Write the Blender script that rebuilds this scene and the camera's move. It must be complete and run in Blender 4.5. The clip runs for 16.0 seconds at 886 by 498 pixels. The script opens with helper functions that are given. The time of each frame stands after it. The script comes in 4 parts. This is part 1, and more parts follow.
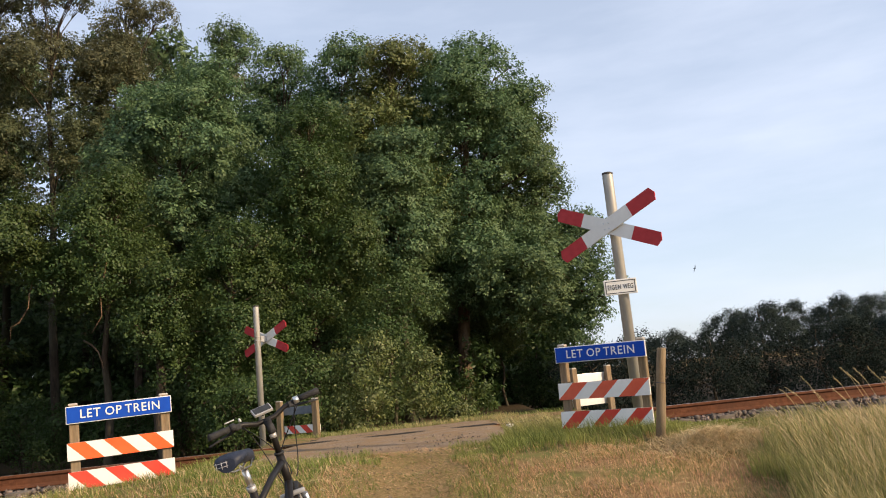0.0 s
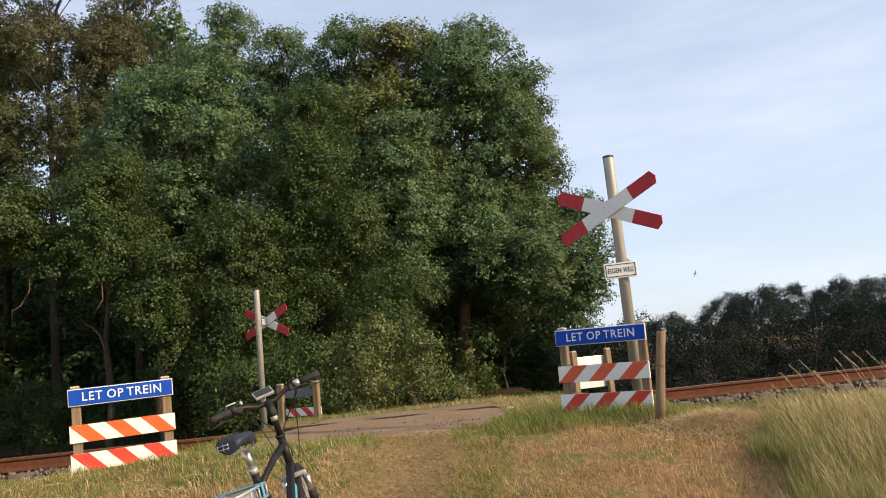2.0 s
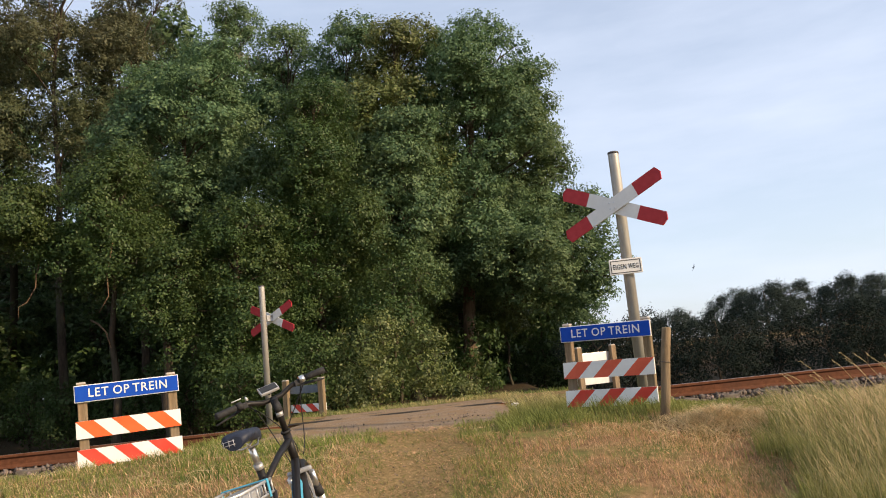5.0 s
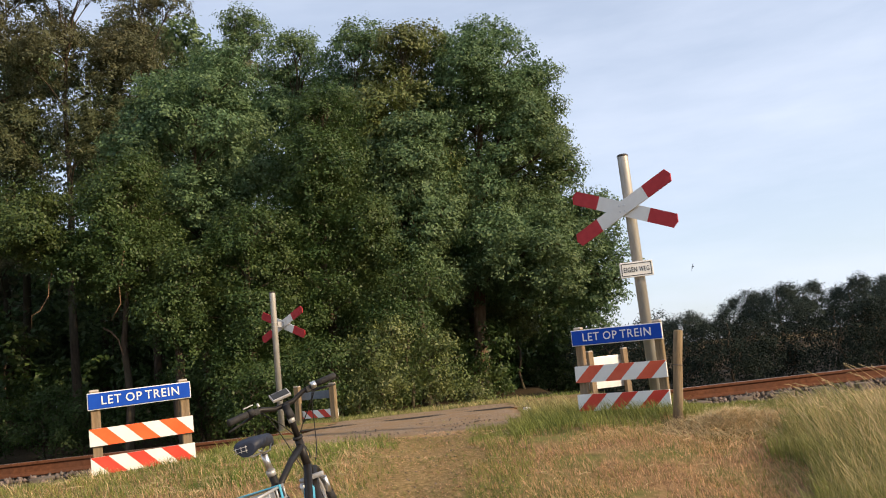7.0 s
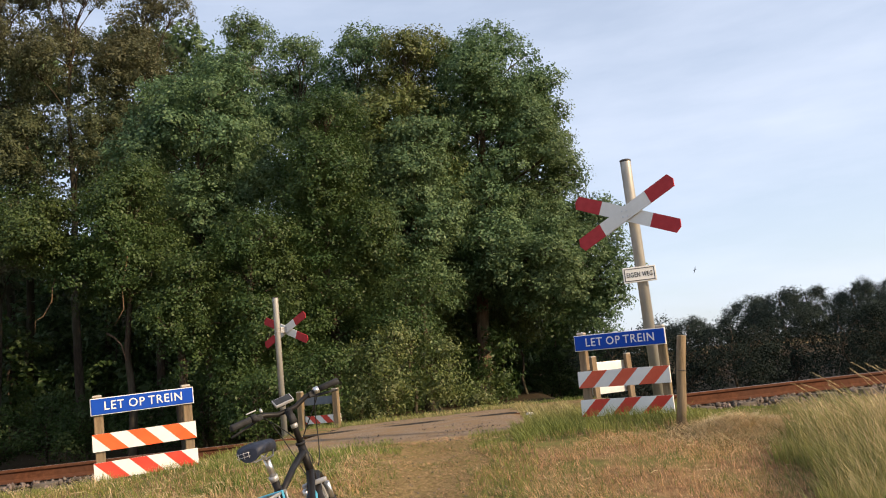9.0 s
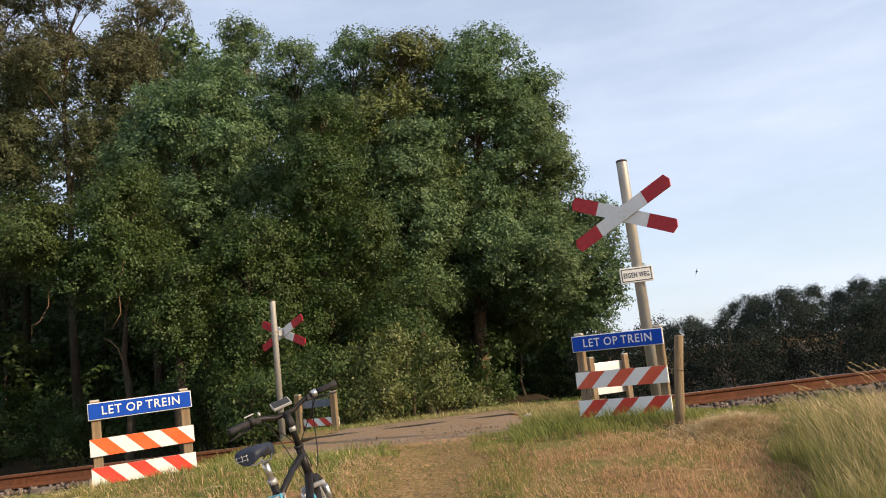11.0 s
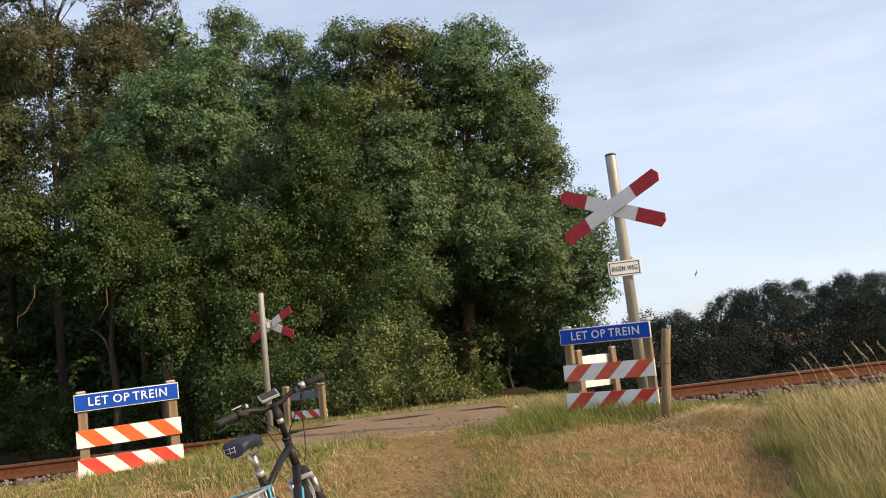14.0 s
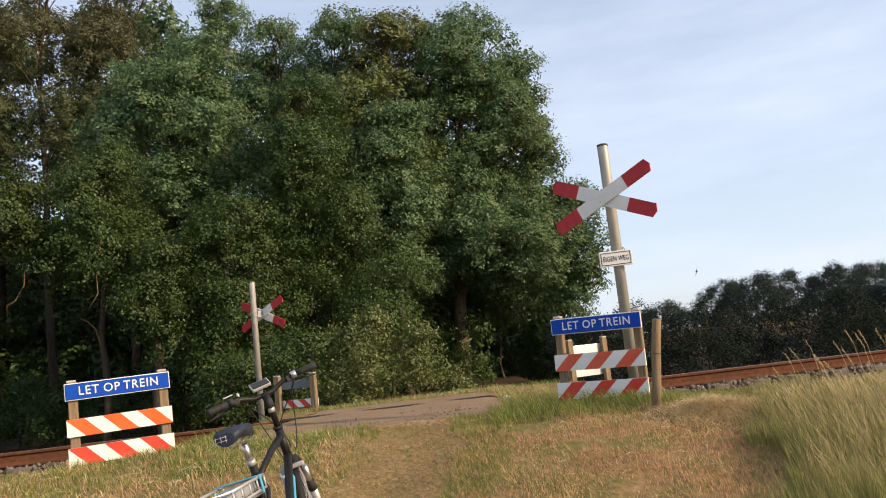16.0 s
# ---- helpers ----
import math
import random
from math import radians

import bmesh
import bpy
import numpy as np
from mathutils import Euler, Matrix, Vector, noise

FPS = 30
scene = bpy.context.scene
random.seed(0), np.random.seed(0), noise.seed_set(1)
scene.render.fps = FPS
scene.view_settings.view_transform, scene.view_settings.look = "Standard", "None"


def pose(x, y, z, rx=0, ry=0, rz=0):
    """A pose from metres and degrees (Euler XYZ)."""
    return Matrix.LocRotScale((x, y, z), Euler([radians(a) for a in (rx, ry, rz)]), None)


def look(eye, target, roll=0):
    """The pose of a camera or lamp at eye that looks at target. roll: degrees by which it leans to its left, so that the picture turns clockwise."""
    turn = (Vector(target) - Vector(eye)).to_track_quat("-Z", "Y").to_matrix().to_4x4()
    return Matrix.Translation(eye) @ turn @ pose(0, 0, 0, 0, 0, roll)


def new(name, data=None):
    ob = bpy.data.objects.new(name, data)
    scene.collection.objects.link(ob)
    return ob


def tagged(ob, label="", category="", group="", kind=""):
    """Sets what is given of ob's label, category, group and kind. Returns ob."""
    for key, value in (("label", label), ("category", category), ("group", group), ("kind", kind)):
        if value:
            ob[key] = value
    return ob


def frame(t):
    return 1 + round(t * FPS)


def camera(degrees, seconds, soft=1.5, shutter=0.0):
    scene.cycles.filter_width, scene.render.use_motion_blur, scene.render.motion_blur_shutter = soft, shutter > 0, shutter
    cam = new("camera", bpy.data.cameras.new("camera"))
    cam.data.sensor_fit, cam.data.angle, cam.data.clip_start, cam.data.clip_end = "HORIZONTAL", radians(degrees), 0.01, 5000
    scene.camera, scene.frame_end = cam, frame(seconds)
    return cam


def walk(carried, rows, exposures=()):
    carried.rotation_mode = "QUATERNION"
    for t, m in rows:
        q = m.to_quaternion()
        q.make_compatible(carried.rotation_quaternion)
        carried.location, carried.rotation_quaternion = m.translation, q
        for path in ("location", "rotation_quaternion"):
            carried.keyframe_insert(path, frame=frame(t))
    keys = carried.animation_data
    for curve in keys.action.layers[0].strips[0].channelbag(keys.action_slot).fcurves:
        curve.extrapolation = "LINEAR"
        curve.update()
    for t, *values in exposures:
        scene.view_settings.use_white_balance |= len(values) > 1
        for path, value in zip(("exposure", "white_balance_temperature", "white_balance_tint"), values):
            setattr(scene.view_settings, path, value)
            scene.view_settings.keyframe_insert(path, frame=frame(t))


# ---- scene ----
cam = camera(58.50, 16.0, soft=1.05)
EYE = (0.0, 0.0, 0.7)
TURNS = [
    (0, 99.532, 5.427, 0.910),
    (0.5, 99.465, 5.440, 0.905),
    (1, 99.108, 5.555, 0.930),
    (1.5, 98.661, 5.620, 0.978),
    (2, 98.337, 5.427, 0.936),
    (2.5, 98.110, 5.348, 0.927),
    (3, 97.861, 5.417, 1.008),
    (3.5, 97.764, 5.400, 1.055),
    (4, 97.833, 5.387, 1.145),
    (6.5, 98.469, 5.744, 1.829),
    (7, 98.519, 5.888, 2.092),
    (7.5, 98.533, 5.942, 2.069),
    (8, 98.569, 5.863, 2.207),
    (8.5, 98.740, 5.781, 2.307),
    (9, 98.916, 5.897, 2.300),
    (11.5, 99.051, 6.373, 2.136),
    (12, 99.084, 6.418, 2.083),
    (12.5, 99.166, 6.579, 1.930),
    (13, 99.343, 6.489, 1.900),
    (13.5, 99.029, 6.359, 1.705),
    (14, 98.410, 6.169, 1.302),
    (14.5, 98.210, 6.069, 1.106),
    (15, 97.905, 6.006, 1.013),
    (15.5, 97.715, 6.061, 0.869),
    (16, 97.598, 6.076, 0.680),
]
walk(cam, [(t, pose(*EYE, rx, ry, rz)) for t, rx, ry, rz in TURNS], exposures=[(0.0, 0.33), (16.0, 0.33)])

# ---- world and sun ----
SUN = Vector((0.85, -0.42, 0.47)).normalized()
world = bpy.data.worlds.new("sky")
scene.world = world
world.use_nodes = True
wn, wl = world.node_tree.nodes, world.node_tree.links
wn.clear()
w_out = wn.new("ShaderNodeOutputWorld")
w_bg = wn.new("ShaderNodeBackground")
w_bg.inputs["Strength"].default_value = 0.13
w_sky = wn.new("ShaderNodeTexSky")
w_sky.sky_type = "NISHITA"
w_sky.sun_disc = False
w_sky.sun_elevation = math.asin(SUN.z)
w_sky.sun_rotation = math.atan2(SUN.x, SUN.y)
w_sky.dust_density = 1.0
w_sky.ozone_density = 1.5
# thin streaky cloud
w_tc = wn.new("ShaderNodeTexCoord")
w_map = wn.new("ShaderNodeMapping")
w_map.inputs["Scale"].default_value = (1.6, 1.6, 7.0)
w_map.inputs["Rotation"].default_value = (0.0, 0.12, 0.0)
w_no = wn.new("ShaderNodeTexNoise")
w_no.inputs["Scale"].default_value = 1.7
w_no.inputs["Detail"].default_value = 7
w_no.inputs["Roughness"].default_value = 0.55
w_ramp = wn.new("ShaderNodeValToRGB")
w_ramp.color_ramp.elements[0].position, w_ramp.color_ramp.elements[1].position = 0.40, 0.72
w_ramp.color_ramp.elements[0].color = (0.66, 0.66, 0.66, 1)
w_ramp.color_ramp.elements[1].color = (1.0, 1.0, 1.0, 1)
w_mix = wn.new("ShaderNodeMixRGB")
w_mix.inputs["Color2"].default_value = (5.5, 6.0, 7.15, 1)
wl.new(w_tc.outputs["Generated"], w_map.inputs["Vector"])
wl.new(w_map.outputs["Vector"], w_no.inputs["Vector"])
wl.new(w_no.outputs["Fac"], w_ramp.inputs["Fac"])
# the cloud veil thins out towards the zenith
w_sep = wn.new("ShaderNodeSeparateXYZ")
w_fade = wn.new("ShaderNodeMapRange")
w_fade.inputs["From Min"].default_value, w_fade.inputs["From Max"].default_value = 0.05, 0.60
w_fade.inputs["To Min"].default_value, w_fade.inputs["To Max"].default_value = 0.86, 0.66
w_mul = wn.new("ShaderNodeMath")
w_mul.operation = "MULTIPLY"
wl.new(w_tc.outputs["Generated"], w_sep.inputs["Vector"])
wl.new(w_sep.outputs["Z"], w_fade.inputs["Value"])
wl.new(w_fade.outputs["Result"], w_mul.inputs[0])
wl.new(w_ramp.outputs["Color"], w_mul.inputs[1])
wl.new(w_mul.outputs["Value"], w_mix.inputs["Fac"])
wl.new(w_sky.outputs["Color"], w_mix.inputs["Color1"])
wl.new(w_mix.outputs["Color"], w_bg.inputs["Color"])
wl.new(w_bg.outputs["Background"], w_out.inputs["Surface"])

sun = new("sun", bpy.data.lights.new("sun", "SUN"))
sun.data.energy = 4.9
sun.data.angle = radians(0.6)
sun.data.color = (1.0, 0.75, 0.48)
sun.matrix_world = look(SUN * 60, (0, 0, 0))

# ---- materials ----
def material(name, c1, c2, scale=8.0, rough=0.8, bump=0.0, metal=0.0, detail=6, c3=None, big=0.6, island=0.0, thing=0.0, spec=0.25, trans=0.0, stretch=(1, 1, 1)):
    """Two scales of colour variation, fine relief, and a little change from piece to piece."""
    m = bpy.data.materials.new(name)
    m.use_nodes = True
    n, l = m.node_tree.nodes, m.node_tree.links
    b = n["Principled BSDF"]
    tc = n.new("ShaderNodeTexCoord")
    mp = n.new("ShaderNodeMapping")
    mp.inputs["Scale"].default_value = stretch
    l.new(tc.outputs["Object"], mp.inputs["Vector"])
    fine = n.new("ShaderNodeTexNoise")
    fine.inputs["Scale"].default_value, fine.inputs["Detail"].default_value, fine.inputs["Roughness"].default_value = scale, detail, 0.65
    l.new(mp.outputs["Vector"], fine.inputs["Vector"])
    ramp = n.new("ShaderNodeValToRGB")
    ramp.color_ramp.elements[0].position, ramp.color_ramp.elements[1].position = 0.32, 0.68
    ramp.color_ramp.elements[0].color, ramp.color_ramp.elements[1].color = (*c1, 1), (*c2, 1)
    l.new(fine.outputs["Fac"], ramp.inputs["Fac"])
    col = ramp.outputs["Color"]
    if c3:
        wide = n.new("ShaderNodeTexNoise")
        wide.inputs["Scale"].default_value, wide.inputs["Detail"].default_value = scale * 0.12, 3
        l.new(mp.outputs["Vector"], wide.inputs["Vector"])
        r2 = n.new("ShaderNodeValToRGB")
        r2.color_ramp.elements[0].position, r2.color_ramp.elements[1].position = 0.42, 0.62
        r2.color_ramp.elements[1].color = (big, big, big, 1)
        l.new(wide.outputs["Fac"], r2.inputs["Fac"])
        mx = n.new("ShaderNodeMixRGB")
        mx.inputs["Color2"].default_value = (*c3, 1)
        l.new(r2.outputs["Color"], mx.inputs["Fac"])
        l.new(col, mx.inputs["Color1"])
        col = mx.outputs["Color"]
    for amount, kind, socket in ((island, "ShaderNodeNewGeometry", "Random Per Island"), (thing, "ShaderNodeObjectInfo", "Random")):
        if amount:
            src = n.new(kind)
            hsv = n.new("ShaderNodeHueSaturation")
            mr = n.new("ShaderNodeMapRange")
            mr.inputs["To Min"].default_value, mr.inputs["To Max"].default_value = 1 - amount, 1 + amount
            l.new(src.outputs[socket], mr.inputs["Value"])
            l.new(mr.outputs["Result"], hsv.inputs["Value"])
            mh = n.new("ShaderNodeMapRange")
            mh.inputs["To Min"].default_value, mh.inputs["To Max"].default_value = 0.5 + amount * 0.045, 0.5 - amount * 0.045
            l.new(src.outputs[socket], mh.inputs["Value"])
            l.new(mh.outputs["Result"], hsv.inputs["Hue"])
            l.new(col, hsv.inputs["Color"])
            col = hsv.outputs["Color"]
    l.new(col, b.inputs["Base Color"])
    b.inputs["Roughness"].default_value = rough
    b.inputs["Metallic"].default_value = metal
    b.inputs["Specular IOR Level"].default_value = spec
    if bump:
        bp = n.new("ShaderNodeBump")
        bp.inputs["Strength"].default_value, bp.inputs["Distance"].default_value = bump, 0.02
        l.new(fine.outputs["Fac"], bp.inputs["Height"])
        l.new(bp.outputs["Normal"], b.inputs["Normal"])
    if trans:
        tr = n.new("ShaderNodeBsdfTranslucent")
        l.new(col, tr.inputs["Color"])
        ms = n.new("ShaderNodeMixShader")
        ms.inputs["Fac"].default_value = trans
        l.new(b.outputs["BSDF"], ms.inputs[1])
        l.new(tr.outputs["BSDF"], ms.inputs[2])
        l.new(ms.outputs["Shader"], n["Material Output"].inputs["Surface"])
    return m


M = {}
M["paving"] = material("sandy_asphalt", (0.15, 0.110, 0.078), (0.36, 0.275, 0.195), 34, 0.95, 1.0, c3=(0.25, 0.17, 0.10), big=0.9, spec=0.05)
M["gap"] = material("flangeway_dark", (0.02, 0.018, 0.015), (0.05, 0.045, 0.04), 30, 0.95, 0.5)
M["ballast"] = material("ballast_stone", (0.085, 0.066, 0.054), (0.20, 0.16, 0.135), 9, 0.9, 0.5, island=0.45)
M["rust"] = material("rusty_steel", (0.075, 0.030, 0.016), (0.140, 0.058, 0.030), 18, 0.8, 0.5, spec=0.1, c3=(0.085, 0.04, 0.025))
M["shine"] = material("worn_rail_head", (0.30, 0.22, 0.18), (0.42, 0.34, 0.30), 20, 0.4, 0.1, metal=0.6)
M["sleeper"] = material("old_sleeper", (0.09, 0.075, 0.06), (0.18, 0.15, 0.12), 10, 0.9, 0.5)
M["wood"] = material("weathered_post_wood", (0.14, 0.095, 0.052), (0.31, 0.22, 0.128), 7, 0.85, 0.5, c3=(0.14, 0.12, 0.09), thing=0.12, stretch=(6, 6, 0.6))
M["wood_top"] = material("grey_post_top", (0.32, 0.28, 0.24), (0.50, 0.46, 0.40), 16, 0.9, 0.4)
M["galv"] = material("galvanised_steel", (0.34, 0.335, 0.315), (0.50, 0.49, 0.46), 5, 0.5, 0.08, metal=0.45, c3=(0.40, 0.34, 0.26), big=0.5, stretch=(3, 3, 0.7))
M["cap"] = material("dark_pole_cap", (0.05, 0.045, 0.045), (0.09, 0.08, 0.08), 20, 0.6, 0.1)
M["blue"] = material("blue_enamel", (0.003, 0.050, 0.36), (0.005, 0.068, 0.44), 6, 0.5, 0.03, spec=0.18, c3=(0.006, 0.05, 0.32))
M["white"] = material("white_sheeting", (0.70, 0.69, 0.66), (0.80, 0.79, 0.76), 7, 0.5, 0.03, c3=(0.62, 0.60, 0.55), big=0.5)
M["orange"] = material("faded_orange_sheeting", (0.76, 0.095, 0.02), (0.84, 0.125, 0.03), 7, 0.45, 0.03, c3=(0.76, 0.15, 0.05))
M["red"] = material("red_sheeting", (0.50, 0.04, 0.025), (0.62, 0.06, 0.035), 7, 0.45, 0.03, c3=(0.52, 0.09, 0.06))
M["deepred"] = material("faded_crimson_paint", (0.36, 0.025, 0.03), (0.46, 0.04, 0.045), 9, 0.5, 0.04)
M["backsheet"] = material("bare_aluminium", (0.55, 0.55, 0.55), (0.68, 0.67, 0.65), 8, 0.42, 0.04, metal=0.85)
M["dullback"] = material("dull_grey_board_back", (0.10, 0.12, 0.145), (0.15, 0.17, 0.19), 9, 0.6, 0.05)
M["black"] = material("black_lettering", (0.012, 0.012, 0.014), (0.02, 0.02, 0.022), 20, 0.5)
# Oak bark in two tones: darkened for the wood's shade, warmed for sunlight.
M["bark"] = material("shade_dark_oak_bark", (0.032, 0.024, 0.017), (0.090, 0.064, 0.044), 6, 0.95, 0.9, c3=(0.08, 0.08, 0.05), stretch=(3, 3, 0.7))
M["bark_warm"] = material("sun_warm_oak_bark", (0.080, 0.052, 0.033), (0.20, 0.130, 0.082), 6, 0.95, 0.9, c3=(0.10, 0.09, 0.05), stretch=(3, 3, 0.7))
M["deadwood"] = material("bare_branch_wood", (0.12, 0.075, 0.045), (0.23, 0.145, 0.09), 8, 0.9, 0.5, stretch=(4, 4, 1))
# Blue raised in the oak leaf colour to stand in for haze.
M["leaf_oak"] = material("oak_leaf", (0.078, 0.150, 0.068), (0.138, 0.212, 0.094), 1.2, 0.55, 0.0, island=0.42, trans=0.36, c3=(0.132, 0.165, 0.064), spec=0.30)
# Greener leaf of the front trees, darkened further for shade in the wood.
M["leaf_low"] = material("shade_dark_thicket_leaf", (0.036, 0.078, 0.022), (0.075, 0.120, 0.036), 1.2, 0.5, 0.0, island=0.32, trans=0.36, c3=(0.095, 0.115, 0.034), spec=0.30)
M["leaf_brown"] = material("browning_leaf", (0.085, 0.112, 0.054), (0.145, 0.158, 0.076), 1.2, 0.55, 0.0, island=0.30, trans=0.48, c3=(0.150, 0.122, 0.070), spec=0.36)
M["leaf_light"] = material("bush_leaf", (0.090, 0.136, 0.036), (0.155, 0.188, 0.058), 1.6, 0.5, 0.0, island=0.30, trans=0.30, c3=(0.150, 0.145, 0.052), spec=0.45)
# Hedge leaf colour lowered so the bushes look wholly in shade.
M["leaf_hedge"] = material("shade_dark_hedge_leaf", (0.016, 0.024, 0.020), (0.026, 0.035, 0.029), 0.8, 0.8, 0.0, island=0.10, trans=0.25, spec=0.06)
# Distance haze and shade are mixed into this dark bluish leaf colour.
M["leaf_far"] = material("hazed_far_leaf", (0.031, 0.044, 0.037), (0.048, 0.062, 0.051), 0.3, 0.8, 0.0, island=0.12, trans=0.2, spec=0.1)
M["grass"] = material("green_grass", (0.095, 0.150, 0.028), (0.20, 0.245, 0.055), 1.3, 0.6, 0.0, island=0.40, trans=0.38, c3=(0.28, 0.25, 0.09), big=0.65, spec=0.3)
M["hay"] = material("dry_cut_grass", (0.42, 0.26, 0.138), (0.68, 0.47, 0.26), 2.0, 0.7, 0.0, island=0.50, trans=0.25, c3=(0.36, 0.24, 0.12), spec=0.3)
M["stalk"] = material("dry_grass_stalk", (0.42, 0.33, 0.17), (0.60, 0.50, 0.29), 4.0, 0.65, 0.0, thing=0.15, island=0.2, trans=0.3, spec=0.3)
M["tall"] = material("tall_meadow_grass", (0.135, 0.175, 0.048), (0.26, 0.265, 0.10), 1.0, 0.6, 0.0, island=0.5, trans=0.35, c3=(0.46, 0.36, 0.18), big=0.6, spec=0.3)
M["straw"] = material("standing_straw", (0.46, 0.35, 0.19), (0.68, 0.54, 0.32), 2.0, 0.65, 0.0, island=0.4, trans=0.3, c3=(0.34, 0.29, 0.13), spec=0.25)
M["frame_black"] = material("dark_grey_bike_paint", (0.009, 0.008, 0.008), (0.018, 0.016, 0.016), 12, 0.48, 0.02, spec=0.25)
M["rubber"] = material("black_rubber", (0.016, 0.016, 0.017), (0.032, 0.032, 0.034), 24, 0.7, 0.25)
M["vinyl"] = material("dark_blue_saddle_cover", (0.014, 0.019, 0.034), (0.028, 0.034, 0.055), 22, 0.5, 0.2)
M["chrome"] = material("brushed_aluminium_part", (0.52, 0.52, 0.53), (0.68, 0.68, 0.68), 14, 0.28, 0.03, metal=0.9)
M["silver"] = material("silver_paint", (0.36, 0.36, 0.37), (0.48, 0.48, 0.48), 14, 0.4, 0.03, metal=0.4)
M["cyan"] = material("light_blue_decal", (0.06, 0.30, 0.46), (0.09, 0.36, 0.52), 14, 0.5, 0.02)
M["screen"] = material("grey_display_glass", (0.025, 0.027, 0.03), (0.04, 0.043, 0.047), 12, 0.45, 0.0, spec=0.25)
M["flower"] = material("white_flower", (0.66, 0.66, 0.60), (0.78, 0.78, 0.72), 12, 0.7, 0.0)
M["concrete"] = material("pale_concrete", (0.42, 0.41, 0.38), (0.56, 0.54, 0.50), 18, 0.9, 0.4)
M["bird"] = material("dark_speck", (0.012, 0.012, 0.013), (0.03, 0.03, 0.03), 18, 0.8, 0.1)


def ground_material():
    """Thatch, worn path and a dark floor (leaf litter in the wood), each with its own grain, blended along soft uneven
    borders.
    """
    m = material("ground", (0.12, 0.072, 0.038), (0.31, 0.20, 0.105), 14, 0.95, 0.8, spec=0.05, c3=(0.10, 0.13, 0.035), big=0.7)
    n, l = m.node_tree.nodes, m.node_tree.links
    b = n["Principled BSDF"]
    col = b.inputs["Base Color"].links[0].from_socket
    tc = n.new("ShaderNodeTexCoord")
    for key, scale, c1, c2 in (("path", 38, (0.12, 0.086, 0.040), (0.29, 0.205, 0.098)), ("dark_floor", 12, (0.03, 0.024, 0.014), (0.08, 0.058, 0.034))):
        at = n.new("ShaderNodeAttribute")
        at.attribute_name = key
        no = n.new("ShaderNodeTexNoise")
        no.inputs["Scale"].default_value, no.inputs["Detail"].default_value = scale, 6
        l.new(tc.outputs["Object"], no.inputs["Vector"])
        ra = n.new("ShaderNodeValToRGB")
        ra.color_ramp.elements[0].position, ra.color_ramp.elements[1].position = 0.32, 0.68
        ra.color_ramp.elements[0].color, ra.color_ramp.elements[1].color = (*c1, 1), (*c2, 1)
        l.new(no.outputs["Fac"], ra.inputs["Fac"])
        edge = n.new("ShaderNodeMath")
        edge.operation = "MULTIPLY_ADD"
        edge.inputs[1].default_value = 0.9
        l.new(no.outputs["Fac"], edge.inputs[0])
        l.new(at.outputs["Fac"], edge.inputs[2])
        cut_ = n.new("ShaderNodeMapRange")
        cut_.inputs["From Min"].default_value, cut_.inputs["From Max"].default_value = 0.75, 1.15
        l.new(edge.outputs["Value"], cut_.inputs["Value"])
        mx = n.new("ShaderNodeMixRGB")
        l.new(cut_.outputs["Result"], mx.inputs["Fac"])
        l.new(col, mx.inputs["Color1"])
        l.new(ra.outputs["Color"], mx.inputs["Color2"])
        col = mx.outputs["Color"]
    l.new(col, b.inputs["Base Color"])
    return m


M["ground"] = ground_material()


# ---- building helpers ----
RNG = np.random.default_rng(7)


def part(name, bm, mat, parent=None, label="", m=None):
    """Links a bmesh as one mesh object under a thing or a part."""
    me = bpy.data.meshes.new(name)
    bm.to_mesh(me)
    bm.free()
    for one in mat if isinstance(mat, (list, tuple)) else [mat]:
        me.materials.append(M[one])
    ob = new(name, me)
    ob.parent = parent
    if m is not None:
        ob.matrix_basis = m
    if label:
        tagged(ob, label)
    return ob


def sheet(name, verts, faces, mats, parent=None, index=None, smooth=False):
    """One mesh from arrays, for leaves, grass and ground."""
    me = bpy.data.meshes.new(name)
    verts, faces = np.asarray(verts, np.float32), np.asarray(faces, np.int32)
    n, k = faces.shape
    me.vertices.add(len(verts))
    me.vertices.foreach_set("co", verts.ravel())
    me.loops.add(n * k)
    me.loops.foreach_set("vertex_index", faces.ravel())
    me.polygons.add(n)
    me.polygons.foreach_set("loop_start", np.arange(0, n * k, k, dtype=np.int32))
    for one in mats:
        me.materials.append(M[one])
    if index is not None:
        me.polygons.foreach_set("material_index", np.asarray(index, np.int32))
    if smooth:
        me.polygons.foreach_set("use_smooth", np.ones(n, bool))
    me.update(calc_edges=True)
    ob = new(name, me)
    ob.parent = parent
    return ob


def thing(name, label, category, m=None, group="", kind=""):
    ob = new(name)
    ob.empty_display_size = 0.1
    if m is not None:
        ob.matrix_basis = m
    return tagged(ob, label, category, group, kind)


def box(size, at=(0, 0, 0), bevel=0.004, bm=None, turn=None):
    bm = bm or bmesh.new()
    r = bmesh.ops.create_cube(bm, size=1.0)
    vs = r["verts"]
    bmesh.ops.scale(bm, vec=size, verts=vs)
    if turn is not None:
        bmesh.ops.transform(bm, matrix=turn, verts=vs)
    bmesh.ops.translate(bm, vec=at, verts=vs)
    if bevel:
        es = list({e for v in vs for e in v.link_edges})
        bmesh.ops.bevel(bm, geom=es, offset=bevel, segments=2, affect="EDGES", profile=0.6)
    return bm


